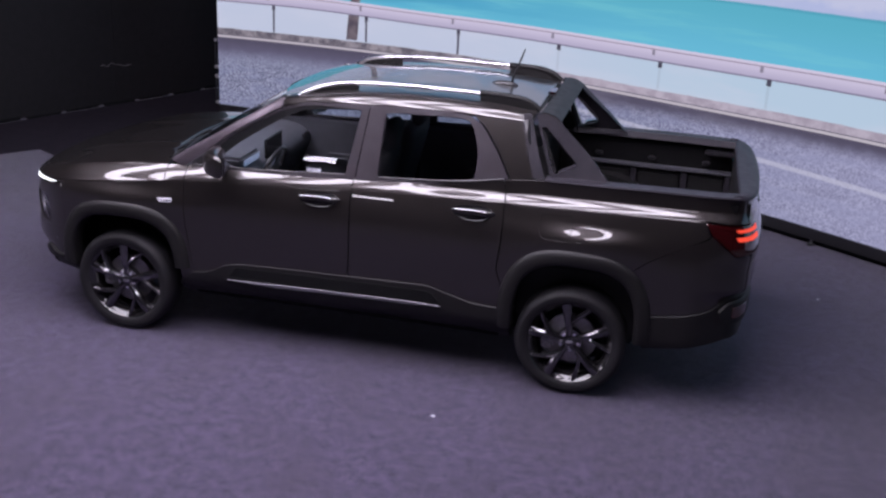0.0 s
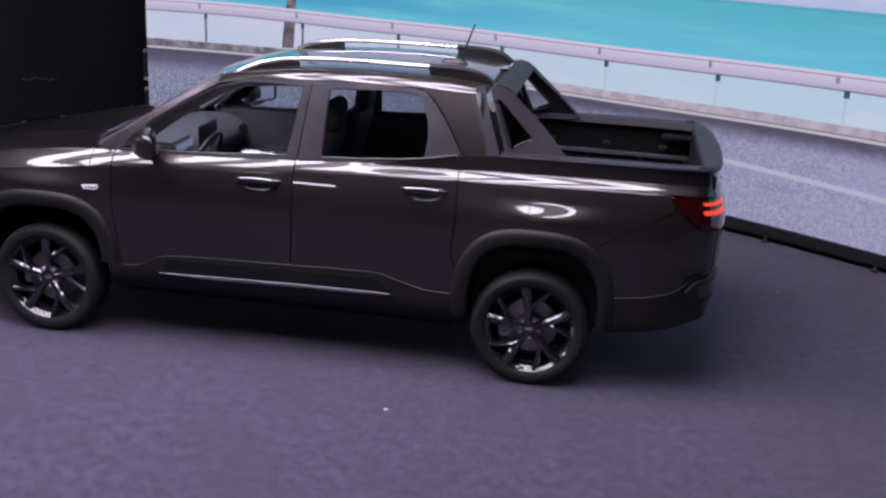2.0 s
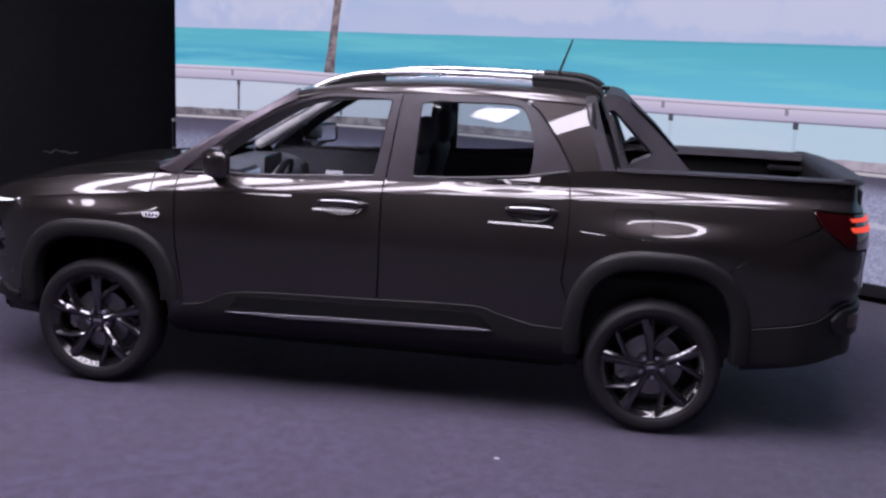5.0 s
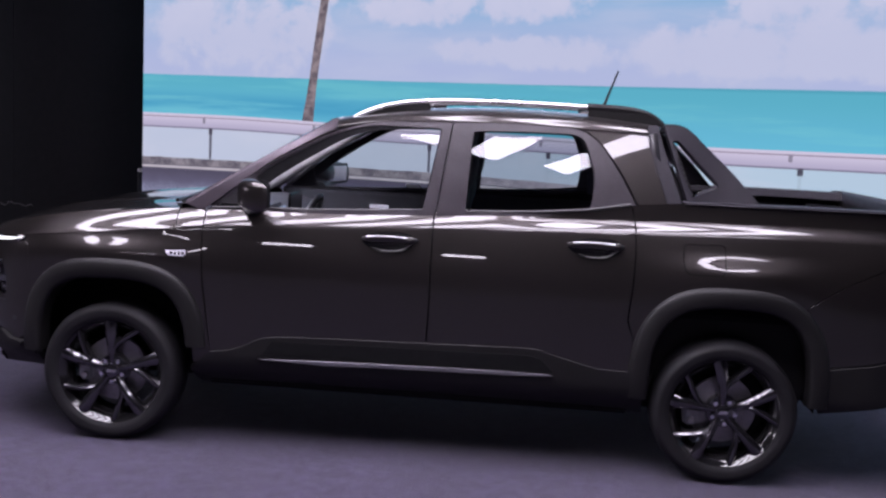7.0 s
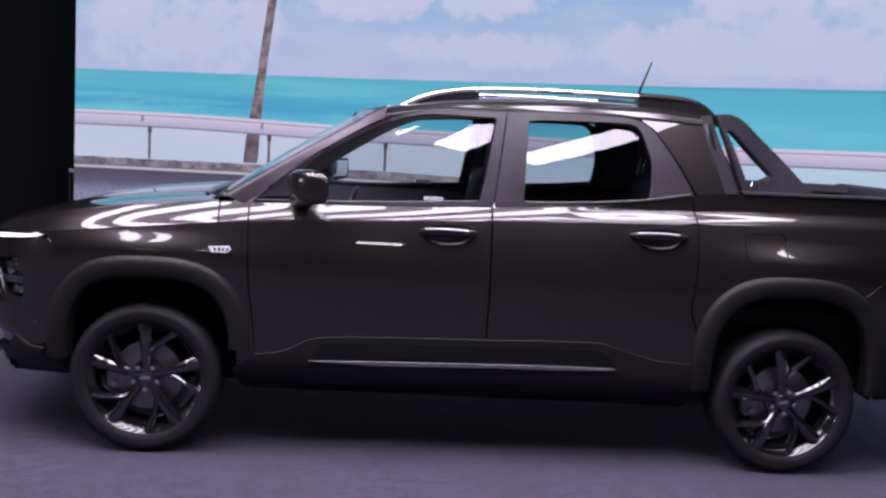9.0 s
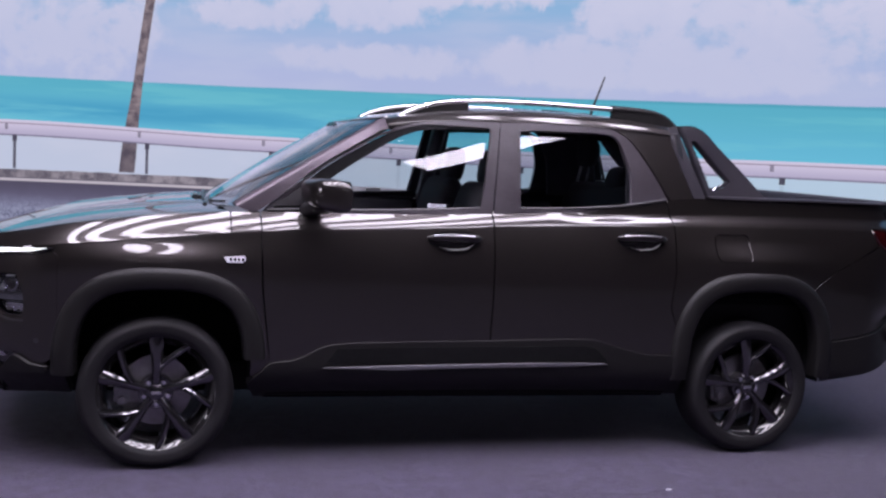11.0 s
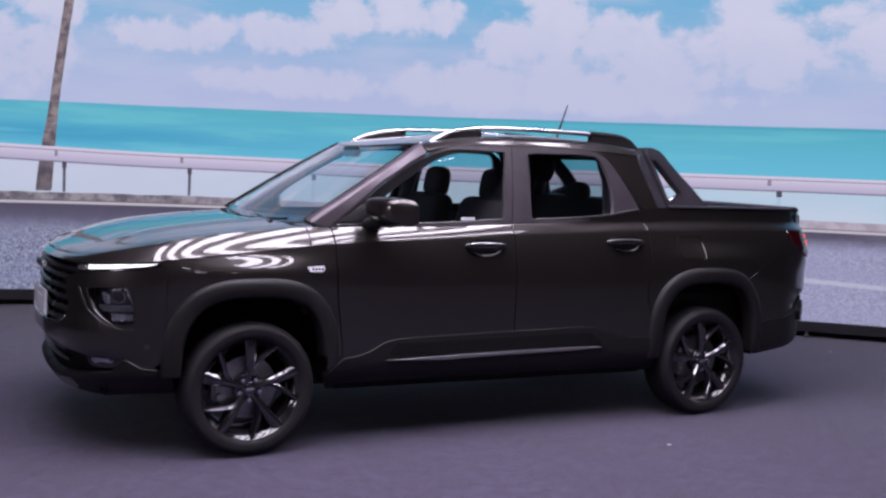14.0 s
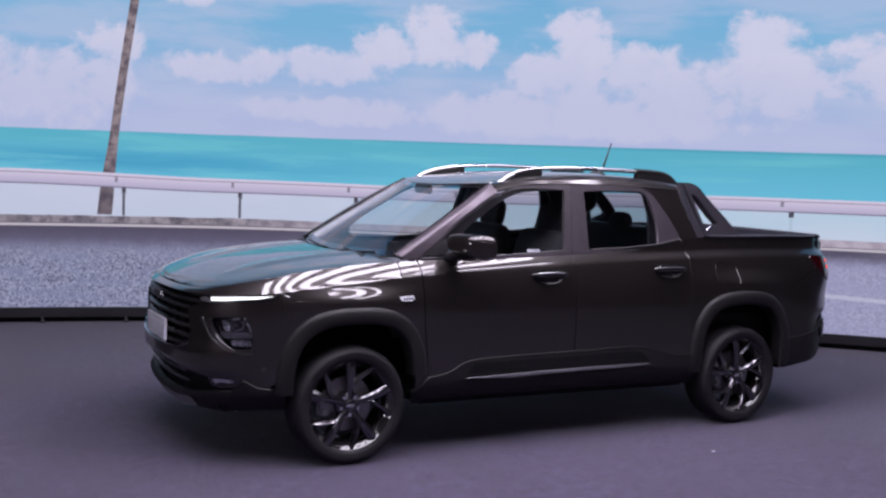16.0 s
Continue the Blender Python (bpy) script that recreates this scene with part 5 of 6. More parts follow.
# roof rails
for s in (-1, 1):
    top_run = chain([(-0.385, 1.506), (-0.325, 1.543), (-0.245, 1.577), (-0.13, 1.603), (0.05, 1.620), (0.35, 1.628), (0.72, 1.626)], 6)
    def rail_y(x):
        return s * (0.545 - 0.06 * step(-0.385, -0.08, x))
    rail = tube("roof_rail", [(x, rail_y(x), z) for x, z in top_run], 0.017, ALU, truck, "satin silver roof rail with a black end", sides=12, flatten=0.75)
    tail_run = chain([(0.715, 1.626), (0.85, 1.624), (0.95, 1.615), (1.02, 1.592), (1.07, 1.555)], 5)
    tube("rail_end", [(x, rail_y(x) - s * 0.01 * step(0.9, 1.07, x), z) for x, z in tail_run], 0.019, CLADDING, rail, sides=10, flatten=1.0)
    for x0, x1 in ((-0.36, -0.02), (0.70, 1.05)):
        line = [(x, z) for x, z in top_run + tail_run if x0 <= x <= x1]
        foot = [(x, z - 0.004) for x, z in line] + [(x, roof(x, 0.62)[2] - 0.02) for x, z in line[::-1]]
        if x0 > 0:
            prism("rail_foot", foot, rail_y(x0 + 0.2) - 0.015, rail_y(x0 + 0.2) + 0.015, CLADDING, rail, bevel=0.004)
        else:
            bm = bmesh.new()
            n = len(line)
            a = [bm.verts.new((x, rail_y(x) - 0.012, z)) for x, z in foot]
            b = [bm.verts.new((x, rail_y(x) + 0.012, z)) for x, z in foot]
            for i in range(n - 1):
                for side_v in (a, b):
                    bm.faces.new([side_v[i], side_v[i + 1], side_v[2 * n - 2 - i], side_v[2 * n - 1 - i]])
            part("rail_foot", bm, CLADDING, rail)

# aerial
aerial = tube("aerial", [(0.812, 0, 1.585), (0.822, 0, 1.640), (0.886, 0, 1.822)], 0.0075, SATIN, truck, "black rod aerial on the roof", sides=8, taper=[1.4, 1.0, 0.55], up=Vector((0, 1, 0)))
bm = bmesh.new()
bmesh.ops.create_uvsphere(bm, u_segments=16, v_segments=8, radius=1, matrix=Matrix.Translation((0.772, 0, 1.590)) @ Matrix.Diagonal((0.085, 0.032, 0.03, 1)))
part("aerial_base", bm, SATIN, aerial)

# sport bar: two sails with an opening and the bridge between them
for s in (-1, 1):
    out = chain([(1.068, 1.560), (1.11, 1.562), (1.161, 1.553), (1.205, 1.527), (1.24, 1.493), (1.31, 1.431), (1.394, 1.353), (1.491, 1.250), (1.525, 1.222)], 4) + [(1.20, 1.208)] + chain([(1.184, 1.219), (1.130, 1.375), (1.090, 1.49)], 3)
    tri = chain([(1.103, 1.490), (1.120, 1.496), (1.140, 1.487), (1.20, 1.428)], 3) + chain([(1.318, 1.312), (1.322, 1.298), (1.303, 1.283)], 3) + [(1.217, 1.249), (1.196, 1.254), (1.150, 1.37)]

    def bar_side(x, z):
        return x, CABIN_W(min(x, 1.1)) - 0.30 * (z - 1.1) - 0.06 * step(1.1, 1.5, x) + 0.045 * step(1.25, 1.55, x), z

    sail = panel("bar_sail", bar_side, out, CAP, truck, "charcoal sport bar sail with a slot", side=s, holes=(tri,), gap=(0.04, 0.04), rim=0.045, off=0.004)
    strip = chain([(0.990, 1.545), (1.032, 1.552), (1.044, 1.52), (1.090, 1.38), (1.154, 1.212)], 3) + [(1.088, 1.206)] + chain([(1.036, 1.36), (1.000, 1.46)], 3)
    panel("bar_front_trim", lambda x, z: (x, cabin(x, z)[1], z), strip, CAP, sail, "charcoal strip along the rear cab post", side=s, gap=(0.04, 0.04), rim=0.03, off=0.020)
    gasket = [(1.06, 1.212), (1.075, 1.385), (1.115, 1.392), (1.20, 1.212)]
    panel("bar_gasket", bar_side, gasket, MATT, sail, side=s, gap=(0.05, 0.05), rim=0.02, off=-0.035)
    vent = [(1.108, 1.478), (1.120, 1.484), (1.134, 1.452), (1.215, 1.262), (1.20, 1.258), (1.155, 1.37)]
    panel("slot_vent", bar_side, vent, SATIN, sail, side=s, gap=(0.04, 0.04), rim=0.02, off=-0.02)
    for k in range(7):
        zc = 1.292 + 0.024 * k
        xc = 1.196 - 0.40 * (zc - 1.29)
        panel("vent_slat", bar_side, [(xc - 0.016, zc), (xc + 0.002, zc + 0.003), (xc + 0.002, zc + 0.011), (xc - 0.016, zc + 0.009)], CLADDING, sail, side=s, gap=(0.02, 0.02), rim=0.006, off=-0.012)
    foot = [(1.218, 1.252), (1.303, 1.286), (1.320, 1.300), (1.312, 1.310), (1.29, 1.298), (1.235, 1.274)]
    panel("slot_trim", bar_side, foot, ALU, sail, "pale trim at the foot of the slot", side=s, gap=(0.04, 0.03), rim=0.02, off=-0.004)
bridge = [(1.080, 1.530), (1.085, 1.566), (1.125, 1.570), (1.180, 1.552), (1.212, 1.520), (1.195, 1.512), (1.160, 1.528)]
prism("bar_bridge", bridge, -0.575, 0.575, CLADDING, truck, "black bridge of the sport bar behind the roof", bevel=0.008)
boxes("high_brake_light", [((1.055, -0.07, 1.572), (1.10, 0.07, 1.590))], RED, truck, "red high brake light", bevel=0.004)

# cargo bed: floor, ribs, inner walls, wheel boxes, black caps
bed = boxes("bed_floor", [((1.08, -0.70, 0.70), (2.30, 0.70, 0.73))], MATT, truck, "black ribbed bed liner", bevel=0.004)
for k in range(13):
    boxes("liner_rib", [((1.12, -0.60 + 0.1 * k - 0.022, 0.729), (2.28, -0.60 + 0.1 * k + 0.022, 0.742))], CLADDING, bed, bevel=0.004)
for s in (-1, 1):
    wall = boxes("bed_wall", [((1.08, min(s * 0.665, s * 0.70), 0.73), (2.235, max(s * 0.665, s * 0.70), 1.20))], LINING, truck, "black bed liner wall", bevel=0.006)
    for x in (1.24, 1.57, 1.91, 2.20):
        boxes("wall_rib", [((x, min(s * 0.615, s * 0.667), 0.74), (x + 0.04, max(s * 0.615, s * 0.667), 1.005))], CAP, wall, bevel=0.006)
    for x0, x1 in ((1.29, 1.56), (1.62, 1.90), (1.96, 2.19)):
        boxes("liner_panel", [((x0, min(s * 0.632, s * 0.667), 0.76), (x1, max(s * 0.632, s * 0.667), 0.985))], CLADDING, wall, bevel=0.012)
    boxes("wall_ledge", [((1.22, min(s * 0.605, s * 0.667), 1.0), (2.24, max(s * 0.605, s * 0.667), 1.022))], TRIM, wall, bevel=0.008)
    for k in range(3):
        x = 1.32 + 0.36 * k
        boxes("tie_down", [((x, min(s * 0.60, s * 0.64), 1.06), (x + 0.05, max(s * 0.60, s * 0.64), 1.085))], SATIN, wall, bevel=0.006)
    bm = bmesh.new()
    bmesh.ops.create_cone(bm, cap_ends=True, segments=28, radius1=0.40, radius2=0.40, depth=0.18, matrix=pose(1.41, s * 0.60, 0.55, 90, 0, 0))
    part("wheel_box", bm, CLADDING, wall, bevel=0.01)
    line = [(1.16 + (2.238 - 1.16) * i / 12) for i in range(13)]
    verts = []
    for x in line:
        q = flank(at_x(x), 0.1)
        verts += [(x, s * (q[1] + 0.012), q[2] + 0.001), (x, s * (q[1] + 0.008), q[2] + 0.010), (x, s * (q[1] - 0.085), q[2] + 0.010), (x, s * (q[1] - 0.10), q[2] - 0.03)]
    bm = bmesh.new()
    vs = [bm.verts.new(v) for v in verts]
    for i in range(12):
        for k in range(3):
            bm.faces.new([vs[4 * i + k], vs[4 * i + k + 1], vs[4 * i + 4 + k + 1], vs[4 * i + 4 + k]])
    part("bed_cap", bm, CAP, truck, "charcoal cap along the bed side", split=30)
boxes("gate_inner", [((2.238, -0.665, 0.73), (2.30, 0.665, 1.20))], CLADDING, tailgate, "black inner face of the tailgate", bevel=0.006)
ty = [flank(u, 0.1) for u in np.linspace(at_x(2.24), U_TAIL, 22)]
verts = []
for sgn, seq in ((-1, ty), (1, ty[::-1])):
    for x, y, z in seq:
        p, q = Vector((x, sgn * y, z)), Vector((2.236, sgn * min(y, 0.675), z))
        o = (p - q).normalized()
        verts += [tuple(p + o * 0.010 - Vector((0, 0, 0.008))), tuple(p + o * 0.009 + Vector((0, 0, 0.004))), tuple(p - o * 0.008 + Vector((0, 0, 0.014))), tuple((p + q) / 2 + Vector((0, 0, 0.019))), tuple(q + o * 0.010 + Vector((0, 0, 0.013))), tuple(q + Vector((0, 0, 0.002))), tuple(q - Vector((0, 0, 0.04)))]
bm = bmesh.new()
vs = [bm.verts.new(v) for v in verts]
for i in range(len(verts) // 7 - 1):
    for k in range(6):
        f = [vs[7 * i + k], vs[7 * i + k + 1], vs[7 * i + 7 + k + 1], vs[7 * i + 7 + k]]
        if len(set(tuple(round(c, 5) for c in v.co) for v in f)) == 4:
            bm.faces.new(f)
part("gate_cap", bm, CAP, tailgate, "smooth rounded cap on the tailgate", split=60)
for s in (-1, 1):
    bm = bmesh.new()
    box(bm, (2.05, min(s * 0.55, s * 0.66), 1.14), (2.28, max(s * 0.55, s * 0.66), 1.165))
    part("gate_latch", bm, SATIN, tailgate, bevel=0.008)

# dark inner shell behind the panel joints, and wheel housings
for s in (-1, 1):
    shell = [fl(-1.78, 0.36)] + [fl(x, z) for x, z in arc(*F_ARCH, 180, 2)] + [fl(-1.0, 0.30), fl(1.03, 0.30)] + [fl(x, z) for x, z in arc(*R_ARCH, 178, 4)] + [fl(1.80, 0.40), fl(2.2, 0.45), fl(2.24, 0.95), (at_x(2.2), 0.075), (at_x(1.0), 0.075), (at_x(0), 0.075), (at_x(-1.0), 0.06), (at_x(-1.7), 0.05), fl(-1.95, 0.85), fl(-1.9, 0.5)]
    panel("inner_shell", flank, shell, MATT, truck, side=s, gap=(0.1, 0.04), rim=0.0, off=-0.03)
    for cx, cz, a, b in (F_ARCH, R_ARCH):
        n = 24
        verts, faces = [], []
        for i in range(n + 1):
            hx, hz = arch_point(cx, cz, a + 0.004, b + 0.004, -3 + 184 * i / n)
            for y in (0.83, 0.45):
                verts.append((hx, s * y, hz))
        for i in range(n):
            faces.append((2 * i, 2 * i + 1, 2 * i + 3, 2 * i + 2))
        k = len(verts)
        verts += [(cx, s * 0.45, cz)]
        faces += [(2 * i + 1, k, 2 * i + 3) for i in range(n)]
        link("wheel_housing", verts, faces, MATT, truck, "black wheel housing")
boxes("underbody", [((-2.05, -0.62, 0.25), (1.75, 0.62, 0.40)), ((1.7, -0.60, 0.44), (2.25, 0.60, 0.52)), ((-0.98, -0.78, 0.255), (0.98, 0.78, 0.36)), ((-1.0, -0.45, 0.40), (2.1, 0.45, 0.52))], MATT, truck, bevel=0.02)
boxes("engine_bay", [((-2.10, -0.55, 0.40), (-1.05, 0.55, 0.86))], MATT, truck, bevel=0.03)


# wheels
raked[0] = False


def wheel():
    """One road wheel about its own hub, outer face towards -y."""
    w = thing("wheel", "", "")
    lathe("tyre", [(0.230, 0.085), (0.255, 0.104), (0.288, 0.106), (0.312, 0.093), (0.3215, 0.070), (0.323, 0.0), (0.3215, -0.066), (0.312, -0.090), (0.300, -0.101), (0.291, -0.1065), (0.283, -0.1050), (0.268, -0.106), (0.256, -0.101), (0.243, -0.092)], RUBBER, w, n=64, split=60)
    lathe("barrel", [(0.222, 0.09), (0.205, 0.075), (0.197, 0.0), (0.213, -0.06), (0.231, -0.078), (0.240, -0.086), (0.244, -0.092), (0.247, -0.092)], GLOSS, w, n=64)
    lathe("brake_disc", [(0.07, 0.012), (0.150, 0.012), (0.150, -0.012), (0.07, -0.012)], STEEL, w, n=40)
    lathe("hub", [(0.0, -0.072), (0.026, -0.072), (0.034, -0.066), (0.036, -0.055), (0.070, -0.050), (0.075, -0.03), (0.075, 0.02), (0.0, 0.02)], RIM, w, n=32)
    boxes("hub_emblem", [((-0.019, -0.0745, -0.006), (0.019, -0.071, 0.006))], ALU, w, bevel=0.0015)
    bm = bmesh.new()
    box(bm, (-0.172, -0.036, -0.062), (-0.105, 0.035, 0.052))
    caliper = part("brake_caliper", bm, CALIPER, w, bevel=0.014)
    for z in (-0.035, 0.026):
        bm = bmesh.new()
        bmesh.ops.create_cone(bm, cap_ends=True, segments=14, radius1=0.019, radius2=0.016, depth=0.02, matrix=pose(-0.138, -0.042, z, 90, 0, 0))
        part("caliper_piston", bm, STEEL, caliper, bevel=0.003)
    for k in range(5):
        turn = pose(0, 0, 0, 0, 72 * k, 0)
        bm = bmesh.new()
        bmesh.ops.create_cone(bm, cap_ends=True, segments=6, radius1=0.0125, radius2=0.010, depth=0.026, matrix=turn @ pose(0.030, -0.056, 0.043, 90, 0, 0))
        part("wheel_nut", bm, CHROME, w)
        for kind_, path, h0, h1 in (("spoke", ((0.0, 0.030), (0.001, 0.10), (0.0, 0.165), (-0.004, 0.2400)), 0.017, 0.031), ("spoke_branch", ((0.004, 0.092), (0.030, 0.128), (0.072, 0.162), (0.130, 0.201)), 0.013, 0.016)):
            line = chain(path, 3)
            bm = bmesh.new()
            ring = []
            for i, (c, r) in enumerate(line):
                t = i / (len(line) - 1)
                a, b = line[max(i - 1, 0)], line[min(i + 1, len(line) - 1)]
                d = Vector((b[0] - a[0], 0, b[1] - a[1])).normalized()
                o = Vector((d.z, 0, -d.x))
                half = h0 + (h1 - h0) * t**1.3
                y = -0.060 - 0.022 * math.sin(math.pi * 0.8 * math.hypot(c, r) / 0.231) - 0.017 * t
                mid = Vector((c, y, r))
                ring.append([bm.verts.new(turn @ (mid + o * half * e + Vector((0, h, 0)))) for e, h in ((-1.0, 0.045), (-1.0, 0.016), (-0.94, 0.0125), (-0.60, 0.0045), (-0.16, 0.0), (0.16, 0.0), (0.60, 0.0045), (0.94, 0.0125), (1.0, 0.016), (1.0, 0.045))])
            for p, q in zip(ring, ring[1:]):
                for j in range(10):
                    bm.faces.new([p[j], p[(j + 1) % 10], q[(j + 1) % 10], q[j]])
            bm.faces.new(ring[0]), bm.faces.new(ring[-1][::-1])
            part(kind_, bm, RIM, w, split=20)
    return w


w0 = wheel()
spots = [(FW, -1), (RW, -1), (FW, 1), (RW, 1)]
for i, (x, s) in enumerate(spots):
    m = pose(x, s * 0.760, HUB_Z, 0, (0, -7, 0, 40)[i], 0 if s < 0 else 180)
    w = w0 if i == 0 else copy_thing(w0, m)
    w.matrix_basis = m
    w.parent = truck
    for key in ("label", "category", "group", "kind"):
        if key in w:
            del w[key]
    w["label"] = "black alloy wheel with twin spokes"

# handles, mirrors, indicators
raked[0] = True
for s in (-1, 1):
    doors = [o for o in truck.children if o.name.split(".")[0] in ("front_door", "rear_door") and (o.data.vertices[0].co.y > 0) == (s > 0)]
    for door in doors:
        front = door.name.startswith("front")
        hx, hz = (-0.145, 0.978) if front else (0.775, 1.008)
        cup = chain([fl(hx - 0.125, hz + 0.008), fl(hx - 0.06, hz + 0.036), fl(hx + 0.06, hz + 0.040), fl(hx + 0.115, hz + 0.012), fl(hx + 0.07, hz - 0.035), fl(hx - 0.03, hz - 0.047), fl(hx - 0.09, hz - 0.030)], 5, True)
        # no hollow is cut: a black sheet on the door paints the recess's shade
        panel("handle_cup_shade", flank, cup, GLOSS, door, "black sheet for the shade in the handle recess", side=s, gap=(0.03, 0.02), rim=0.002, off=0.002)
        line = []
        for i in range(13):
            x = hx - 0.122 + 0.245 * i / 12
            q = flank(*fl(x, hz + 0.010 + 0.006 * math.sin(math.pi * i / 12)))
            line.append((x, s * (q[1] + 0.004 + 0.030 * min(1, 3.2 * math.sin(math.pi * i / 12)) * 0.9), q[2]))
        bar = tube("door_handle", line, 0.0135, PAINT, door, "body-coloured pull handle with a bright strip", sides=12, flatten=1.15, taper=[0.55, 0.8] + [1.0] * 9 + [0.9, 0.6])
        tube("handle_strip", [(x, y + s * 0.009, z + 0.010) for x, y, z in line[1:-2]], 0.0032, ALU, bar, sides=8)
        verts, faces = [], []
        lip_line = chain([(hx - 0.075, hz - 0.030), (hx - 0.02, hz - 0.043), (hx + 0.05, hz - 0.037), (hx + 0.100, hz - 0.006)], 5)
        for i, (x, z) in enumerate(lip_line):
            k = math.sin(math.pi * (0.08 + 0.84 * i / (len(lip_line) - 1)))
            a, b = flank(*fl(x, z)), flank(*fl(x, z + 0.006 * k))
            verts += [(a[0], s * (a[1] + 0.002), a[2]), (a[0], s * (a[1] + 0.013), a[2]), (b[0], s * (b[1] + 0.0045), b[2])]
        for i in range(len(lip_line) - 1):
            for j in range(2):
                f = (3 * i + j, 3 * i + j + 1, 3 * i + j + 4, 3 * i + j + 3)
                faces.append(f if s > 0 else f[::-1])
        link("cup_edge", verts, faces, SATIN, door, "thin glossy lip of the handle recess", split=30)
        q = flank(*fl(hx + 0.098, hz + 0.012))
        bm = bmesh.new()
        bmesh.ops.create_uvsphere(bm, u_segments=14, v_segments=8, radius=1, matrix=Matrix.Translation((q[0], s * (q[1] + 0.016), q[2])) @ Matrix.Diagonal((0.021, 0.018, 0.017, 1)))
        part("lock_cap", bm, GLOSS, door)
        if front:
            # mirror: foot on the belt, arm, shell and glass
            bm = bmesh.new()
            bmesh.ops.create_uvsphere(bm, u_segments=28, v_segments=18, radius=1)
            for v in bm.verts:
                x, y, z = v.co
                fx = 0.075 * x * (1.0 if x < 0 else 0.6)
                v.co = Vector((fx + 0.065 * y + 0.02 * y * y, 0.132 * math.copysign(abs(y) ** 0.52, y), 0.066 * math.copysign(abs(z) ** 0.5, z) * (1 + 0.20 * y) - 0.012 * y))
            bmesh.ops.transform(bm, matrix=Matrix.Translation((-0.745, s * 0.90, 1.165)) @ Matrix.Diagonal((1, s, 1, 1)), verts=bm.verts)
            mir = part("door_mirror", bm, PAINT, door, "body-coloured door mirror")
            bm = bmesh.new()
            box(bm, (-0.010, -0.104, -0.060), (0.004, 0.104, 0.060), Matrix.Translation((-0.698, s * 0.90, 1.163)) @ Matrix.Rotation(-s * 0.45, 4, "Z"))
            part("mirror_bezel", bm, SATIN, mir, bevel=0.008)
            bm = bmesh.new()
            box(bm, (0.000, -0.086, -0.046), (0.007, 0.086, 0.046), Matrix.Translation((-0.698, s * 0.90, 1.163)) @ Matrix.Rotation(-s * 0.45, 4, "Z"))
            part("mirror_glass", bm, CHROME, mir, bevel=0.003)
            tube("mirror_arm", [(-0.785, s * 0.745, 1.085), (-0.775, s * 0.80, 1.095), (-0.755, s * 0.865, 1.115)], 0.042, SATIN, mir, sides=12, flatten=0.75, taper=[1.2, 1.0, 0.85])
            tube("mirror_skirt", [(-0.765, s * 0.82, 1.092), (-0.745, s * 0.89, 1.096), (-0.715, s * 0.96, 1.108)], 0.042, SATIN, mir, sides=12, flatten=0.45, taper=[0.8, 1.0, 0.7])
            sail_t = [(-0.955, 1.095), (-0.81, 1.215), (-0.80, 1.10)]
            panel("mirror_sail", cabin, sail_t, SATIN, door, side=s, gap=(0.05, 0.05), rim=0.01, off=0.004)
    ind = [fl(-1.155, 0.878), fl(-1.068, 0.884), fl(-1.062, 0.868), fl(-1.075, 0.855), fl(-1.140, 0.856)]
    badge = panel("wing_badge", flank, ind, WHITE, truck, "small pale wing badge", side=s, gap=(0.03, 0.02), rim=0.004, off=0.007)
    for k in range(4):
        x = -1.132 + 0.017 * k
        panel("badge_mark", flank, [fl(x, 0.874), fl(x + 0.010, 0.874), fl(x + 0.010, 0.862), fl(x, 0.862)], GLOSS, badge, side=s, gap=(0.02, 0.02), rim=0.0, off=0.0085)


# ---- cabin inside ----
def cushion(name, lo, hi, m, material, parent, round_=0.045):
    bm = bmesh.new()
    bmesh.ops.create_uvsphere(bm, u_segments=32, v_segments=18, radius=1)
    low_, high = Vector(lo), Vector(hi)
    half = (high - low_) / 2
    sharp = [max(min(1.6 * round_ / h, 1.0), 0.12) for h in half]
    for v in bm.verts:
        v.co = (low_ + high) / 2 + Vector([half[i] * math.copysign(abs(v.co[i]) ** sharp[i], v.co[i]) for i in range(3)])
    bmesh.ops.transform(bm, matrix=m, verts=bm.verts)
    return part(name, bm, material, parent, split=60)


def front_seat(y):
    seat = cushion("seat", (-0.26, -0.25, 0.0), (0.26, 0.25, 0.15), pose(-0.24, y, 0.56, 0, -6, 0), SEAT, truck)
    tagged(seat, "black fabric front seat")
    cushion("backrest", (-0.06, -0.265, 0.0), (0.075, 0.265, 0.63), pose(-0.035, y, 0.62, 0, 14, 0), SEAT, seat)
    cushion("headrest", (-0.050, -0.125, 0.0), (0.055, 0.125, 0.20), pose(0.140, y, 1.20, 0, 9, 0), SEAT, seat, 0.036)
    for dy in (-0.06, 0.06):
        tube("headrest_post", [(0.085, y + dy, 1.17), (0.125, y + dy, 1.26)], 0.007, STEEL, seat, sides=8)
    return seat


for y in (-0.36, 0.36):
    front_seat(y)
bench = tagged(cushion("rear_bench", (-0.26, -0.63, 0.0), (0.24, 0.63, 0.15), pose(0.62, 0, 0.58, 0, -6, 0), SEAT, truck), "black fabric rear bench")
cushion("bench_back", (-0.06, -0.64, 0.0), (0.06, 0.64, 0.60), pose(0.86, 0, 0.66, 0, 14, 0), SEAT, bench)
for y in (-0.42, 0.0, 0.42):
    cushion("headrest", (-0.04, -0.12, 0.0), (0.045, 0.12, 0.17), pose(0.985, y, 1.175 if y < 0.2 else 1.325, 0, 8, 0), SEAT, bench)
    if y > 0.2:
        for dy in (-0.06, 0.06):
            tube("headrest_post", [(0.965, y + dy, 1.24), (0.985, y + dy, 1.345)], 0.0085, ALU, bench, "bright headrest post", sides=8)
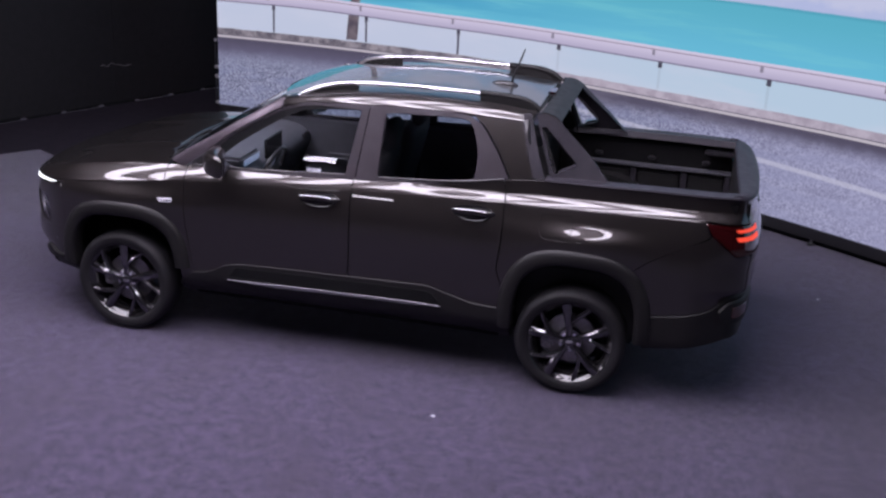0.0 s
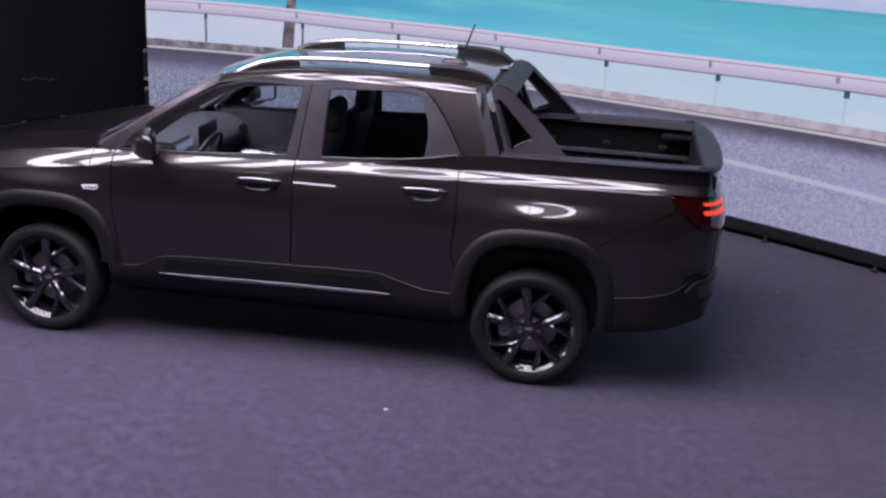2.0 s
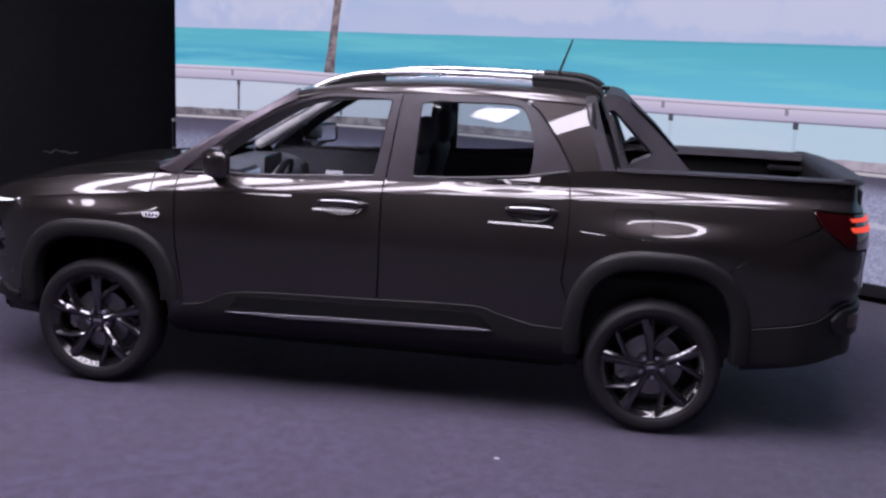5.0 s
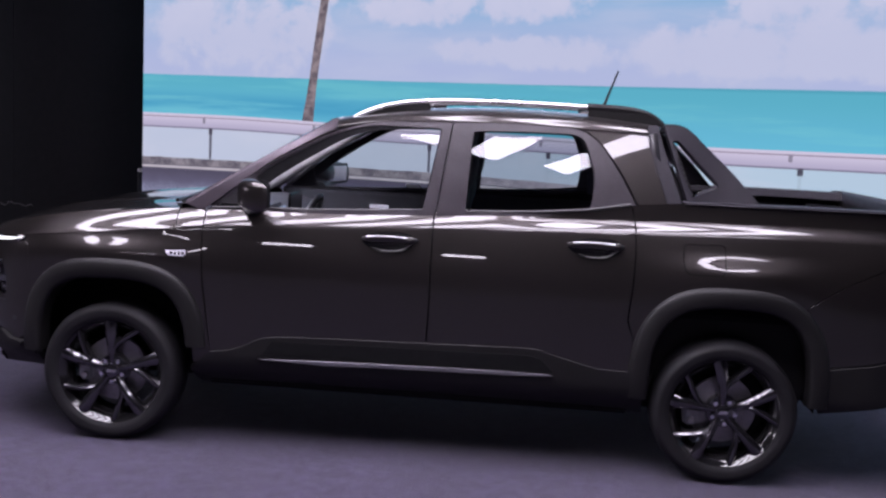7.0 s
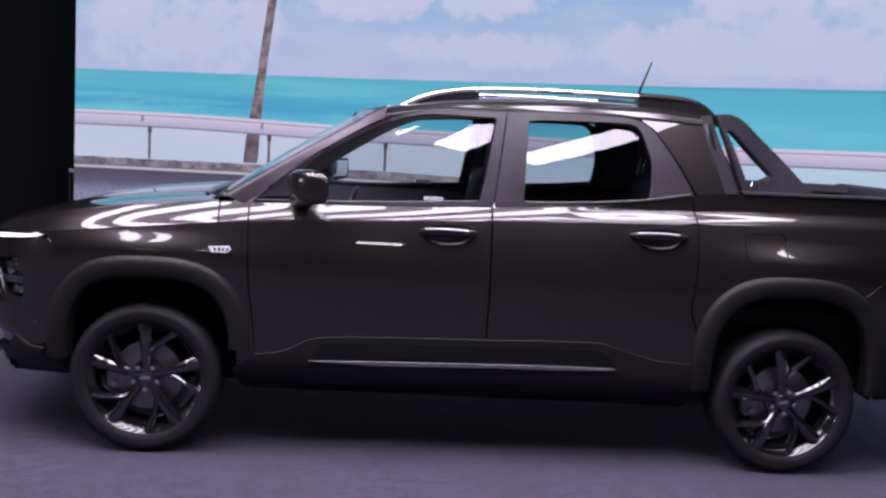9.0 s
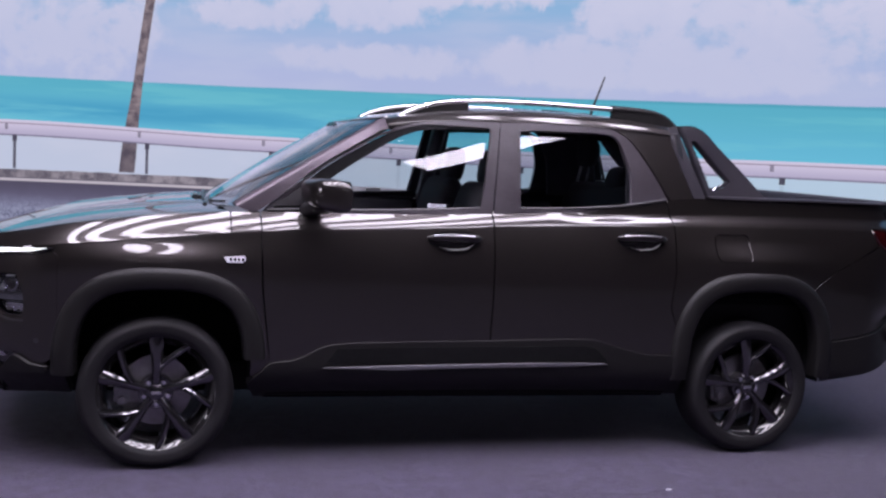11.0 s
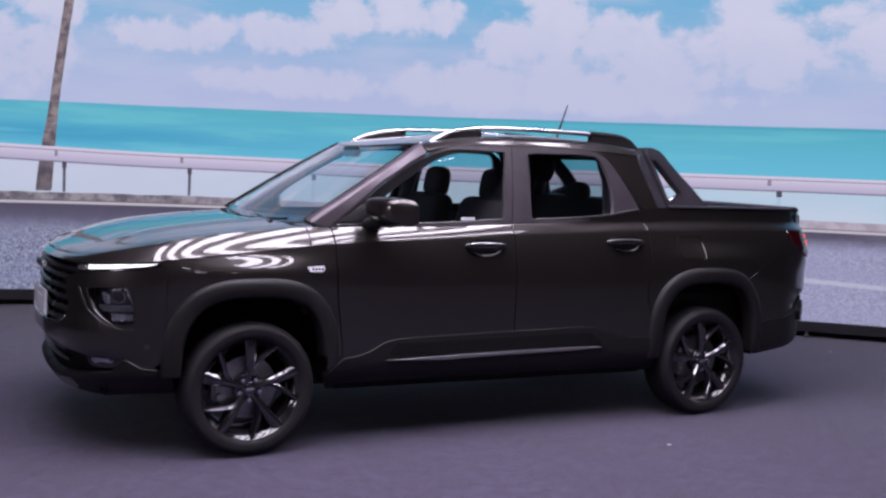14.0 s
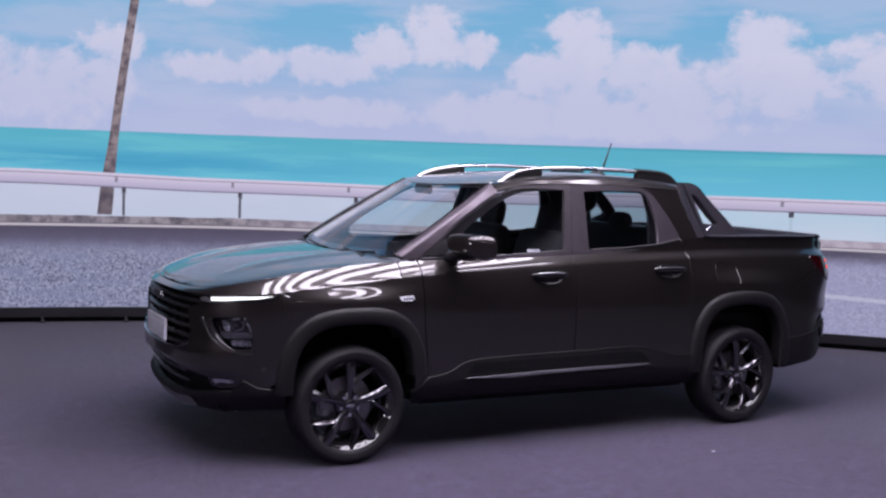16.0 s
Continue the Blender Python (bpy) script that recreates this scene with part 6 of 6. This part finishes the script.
dash = prism("dashboard", chain([(-1.14, 1.035), (-0.98, 1.045), (-0.84, 1.03), (-0.76, 0.985), (-0.74, 0.92), (-0.80, 0.80), (-0.86, 0.66), (-1.10, 0.62)], 3), -0.68, 0.68, TRIM, truck, "dark grey dashboard", bevel=0.01)
boxes("instrument_hood", [((-0.90, -0.52, 1.015), (-0.755, -0.22, 1.075))], TRIM, dash, bevel=0.02)
boxes("centre_display", [((-0.765, -0.14, 0.97), (-0.75, 0.14, 1.11))], GLOSS, dash, bevel=0.006)
boxes("display_glow", [((-0.7495, -0.50, 1.02), (-0.7475, -0.26, 1.06))], DISPLAY, dash, bevel=0)
for y in (-0.58, 0.58):
    boxes("air_vent", [((-0.752, y - 0.06, 0.95), (-0.735, y + 0.06, 1.0))], SATIN, dash, bevel=0.008)
wheel_m = pose(-0.635, -0.36, 0.965, 0, -64, 0)
bm = bmesh.new()
R, r = 0.178, 0.0145
rings = []
for i in range(36):
    a = 2 * math.pi * i / 36
    rings.append([bm.verts.new(wheel_m @ Vector(((R + r * math.cos(b)) * math.cos(a), (R + r * math.cos(b)) * math.sin(a), r * math.sin(b)))) for b in (2 * math.pi * k / 8 for k in range(8))])
for p, q in zip(rings, rings[1:] + rings[:1]):
    for j in range(8):
        bm.faces.new([p[j], q[j], q[(j + 1) % 8], p[(j + 1) % 8]])
steer = part("steering_wheel", bm, SATIN, truck, "black three-spoke steering wheel")
cushion("airbag_pad", (-0.07, -0.075, -0.02), (0.07, 0.075, 0.02), wheel_m, TRIM, steer, 0.015)
for a in (0, 180, 270):
    cushion("wheel_spoke", (0.05, -0.018, -0.008), (0.172, 0.018, 0.008), wheel_m @ pose(0, 0, 0, 0, 0, a + 90 if a == 270 else a + 90), ALU if a == 270 else TRIM, steer, 0.005)
tube("column", [wheel_m @ Vector((0, 0, -0.02)), (-0.80, -0.36, 0.86)], 0.035, TRIM, steer, sides=10)
boxes("centre_console", [((-0.78, -0.11, 0.42), (0.12, 0.11, 0.66))], TRIM, truck, bevel=0.03)
boxes("cabin_floor", [((-0.98, -0.70, 0.40), (1.03, 0.70, 0.44))], TRIM, truck, bevel=0)
for s in (-1, 1):
    for x0, x1, z1 in ((-0.97, 0.02, 1.075), (0.07, 0.90, 1.10)):
        lo, hi = sorted((s * 0.70, s * 0.735))
        card = boxes("door_card", [((x0, lo, 0.44), (x1, hi, z1))], TRIM, truck, "dark inner door trim", bevel=0.012)
        lo, hi = sorted((s * 0.62, s * 0.705))
        boxes("arm_rest", [((x0 + 0.35, lo, 0.78), (x1 - 0.08, hi, 0.84))], TRIM, card, bevel=0.02)
    lo, hi = sorted((s * 0.7205, s * 0.7265))
    boxes("sill_label", [((-0.255, lo, 1.114), (-0.170, hi, 1.133))], WHITE, truck, "pale sticker low on the side window", bevel=0)
panel("headlining", lambda x, a: tuple(Vector(roof(x, a)) - Vector((0, 0, 0.035))), [(-0.44, -0.86), (1.0, -0.86), (1.0, 0.86), (-0.44, 0.86), (-0.53, 0)], LINER, truck, "grey headlining", gap=(0.1, 0.1), rim=0.0)
for s in (-1, 1):
    tube("pillar_trim", [(screen(s * 0.955, b)[0] + 0.035, screen(s * 0.955, b)[1], screen(s * 0.955, b)[2] - 0.012) for b in np.linspace(0.02, 1, 10)], 0.030, LINER, truck, "pale grey inner pillar trim", sides=10)
    post = chain([(0.085, 1.05), (0.10, 1.25), (0.13, 1.50)], 4)
    tube("post_trim", [(x, s * (cabin(x, z)[1] - 0.045), z) for x, z in post], 0.04, TRIM, truck, "dark inner centre post trim", sides=8)
    prism("corner_trim", [(0.80, 1.15), (1.02, 1.15), (0.97, 1.50), (0.72, 1.50), (0.79, 1.35)], s * 0.540, s * 0.558, TRIM, truck, "dark inner rear corner trim", bevel=0.004)
    corner = [(s * 0.42, 1.15), (s * 0.62, 1.15), (s * 0.60, 1.52), (s * 0.44, 1.52), (s * 0.40, 1.40), (s * 0.40, 1.28)]
    panel("corner_panel", lambda y, z: (1.055 - 0.16 * (z - 1.2), y, z), corner if s > 0 else corner[::-1], TRIM, truck, "dark inner panel beside the rear window", gap=(0.1, 0.1), rim=0.01)
boxes("inner_mirror", [((-0.60, -0.11, 1.425), (-0.575, 0.11, 1.485))], SATIN, truck, "black rear-view mirror", bevel=0.01)


raked[0] = False


# ---- litter on the carpet ----
def crumb(x, y, r):
    bm = bmesh.new()
    bmesh.ops.create_icosphere(bm, subdivisions=1, radius=r, matrix=Matrix.Translation((x, y, r * 0.3)) @ Matrix.Diagonal((1.6, 1, 0.35, 1)))
    return tagged(part("paper_scrap", bm, WHITE), "tiny white paper scrap on the carpet", "scrap", "scraps on the carpet")


for x, y, r in ((0.735, -1.351, 0.010), (3.0, 1.2, 0.007), (4.1, 0.6, 0.009), (-3.9, 3.1, 0.010)):
    crumb(x, y, r)
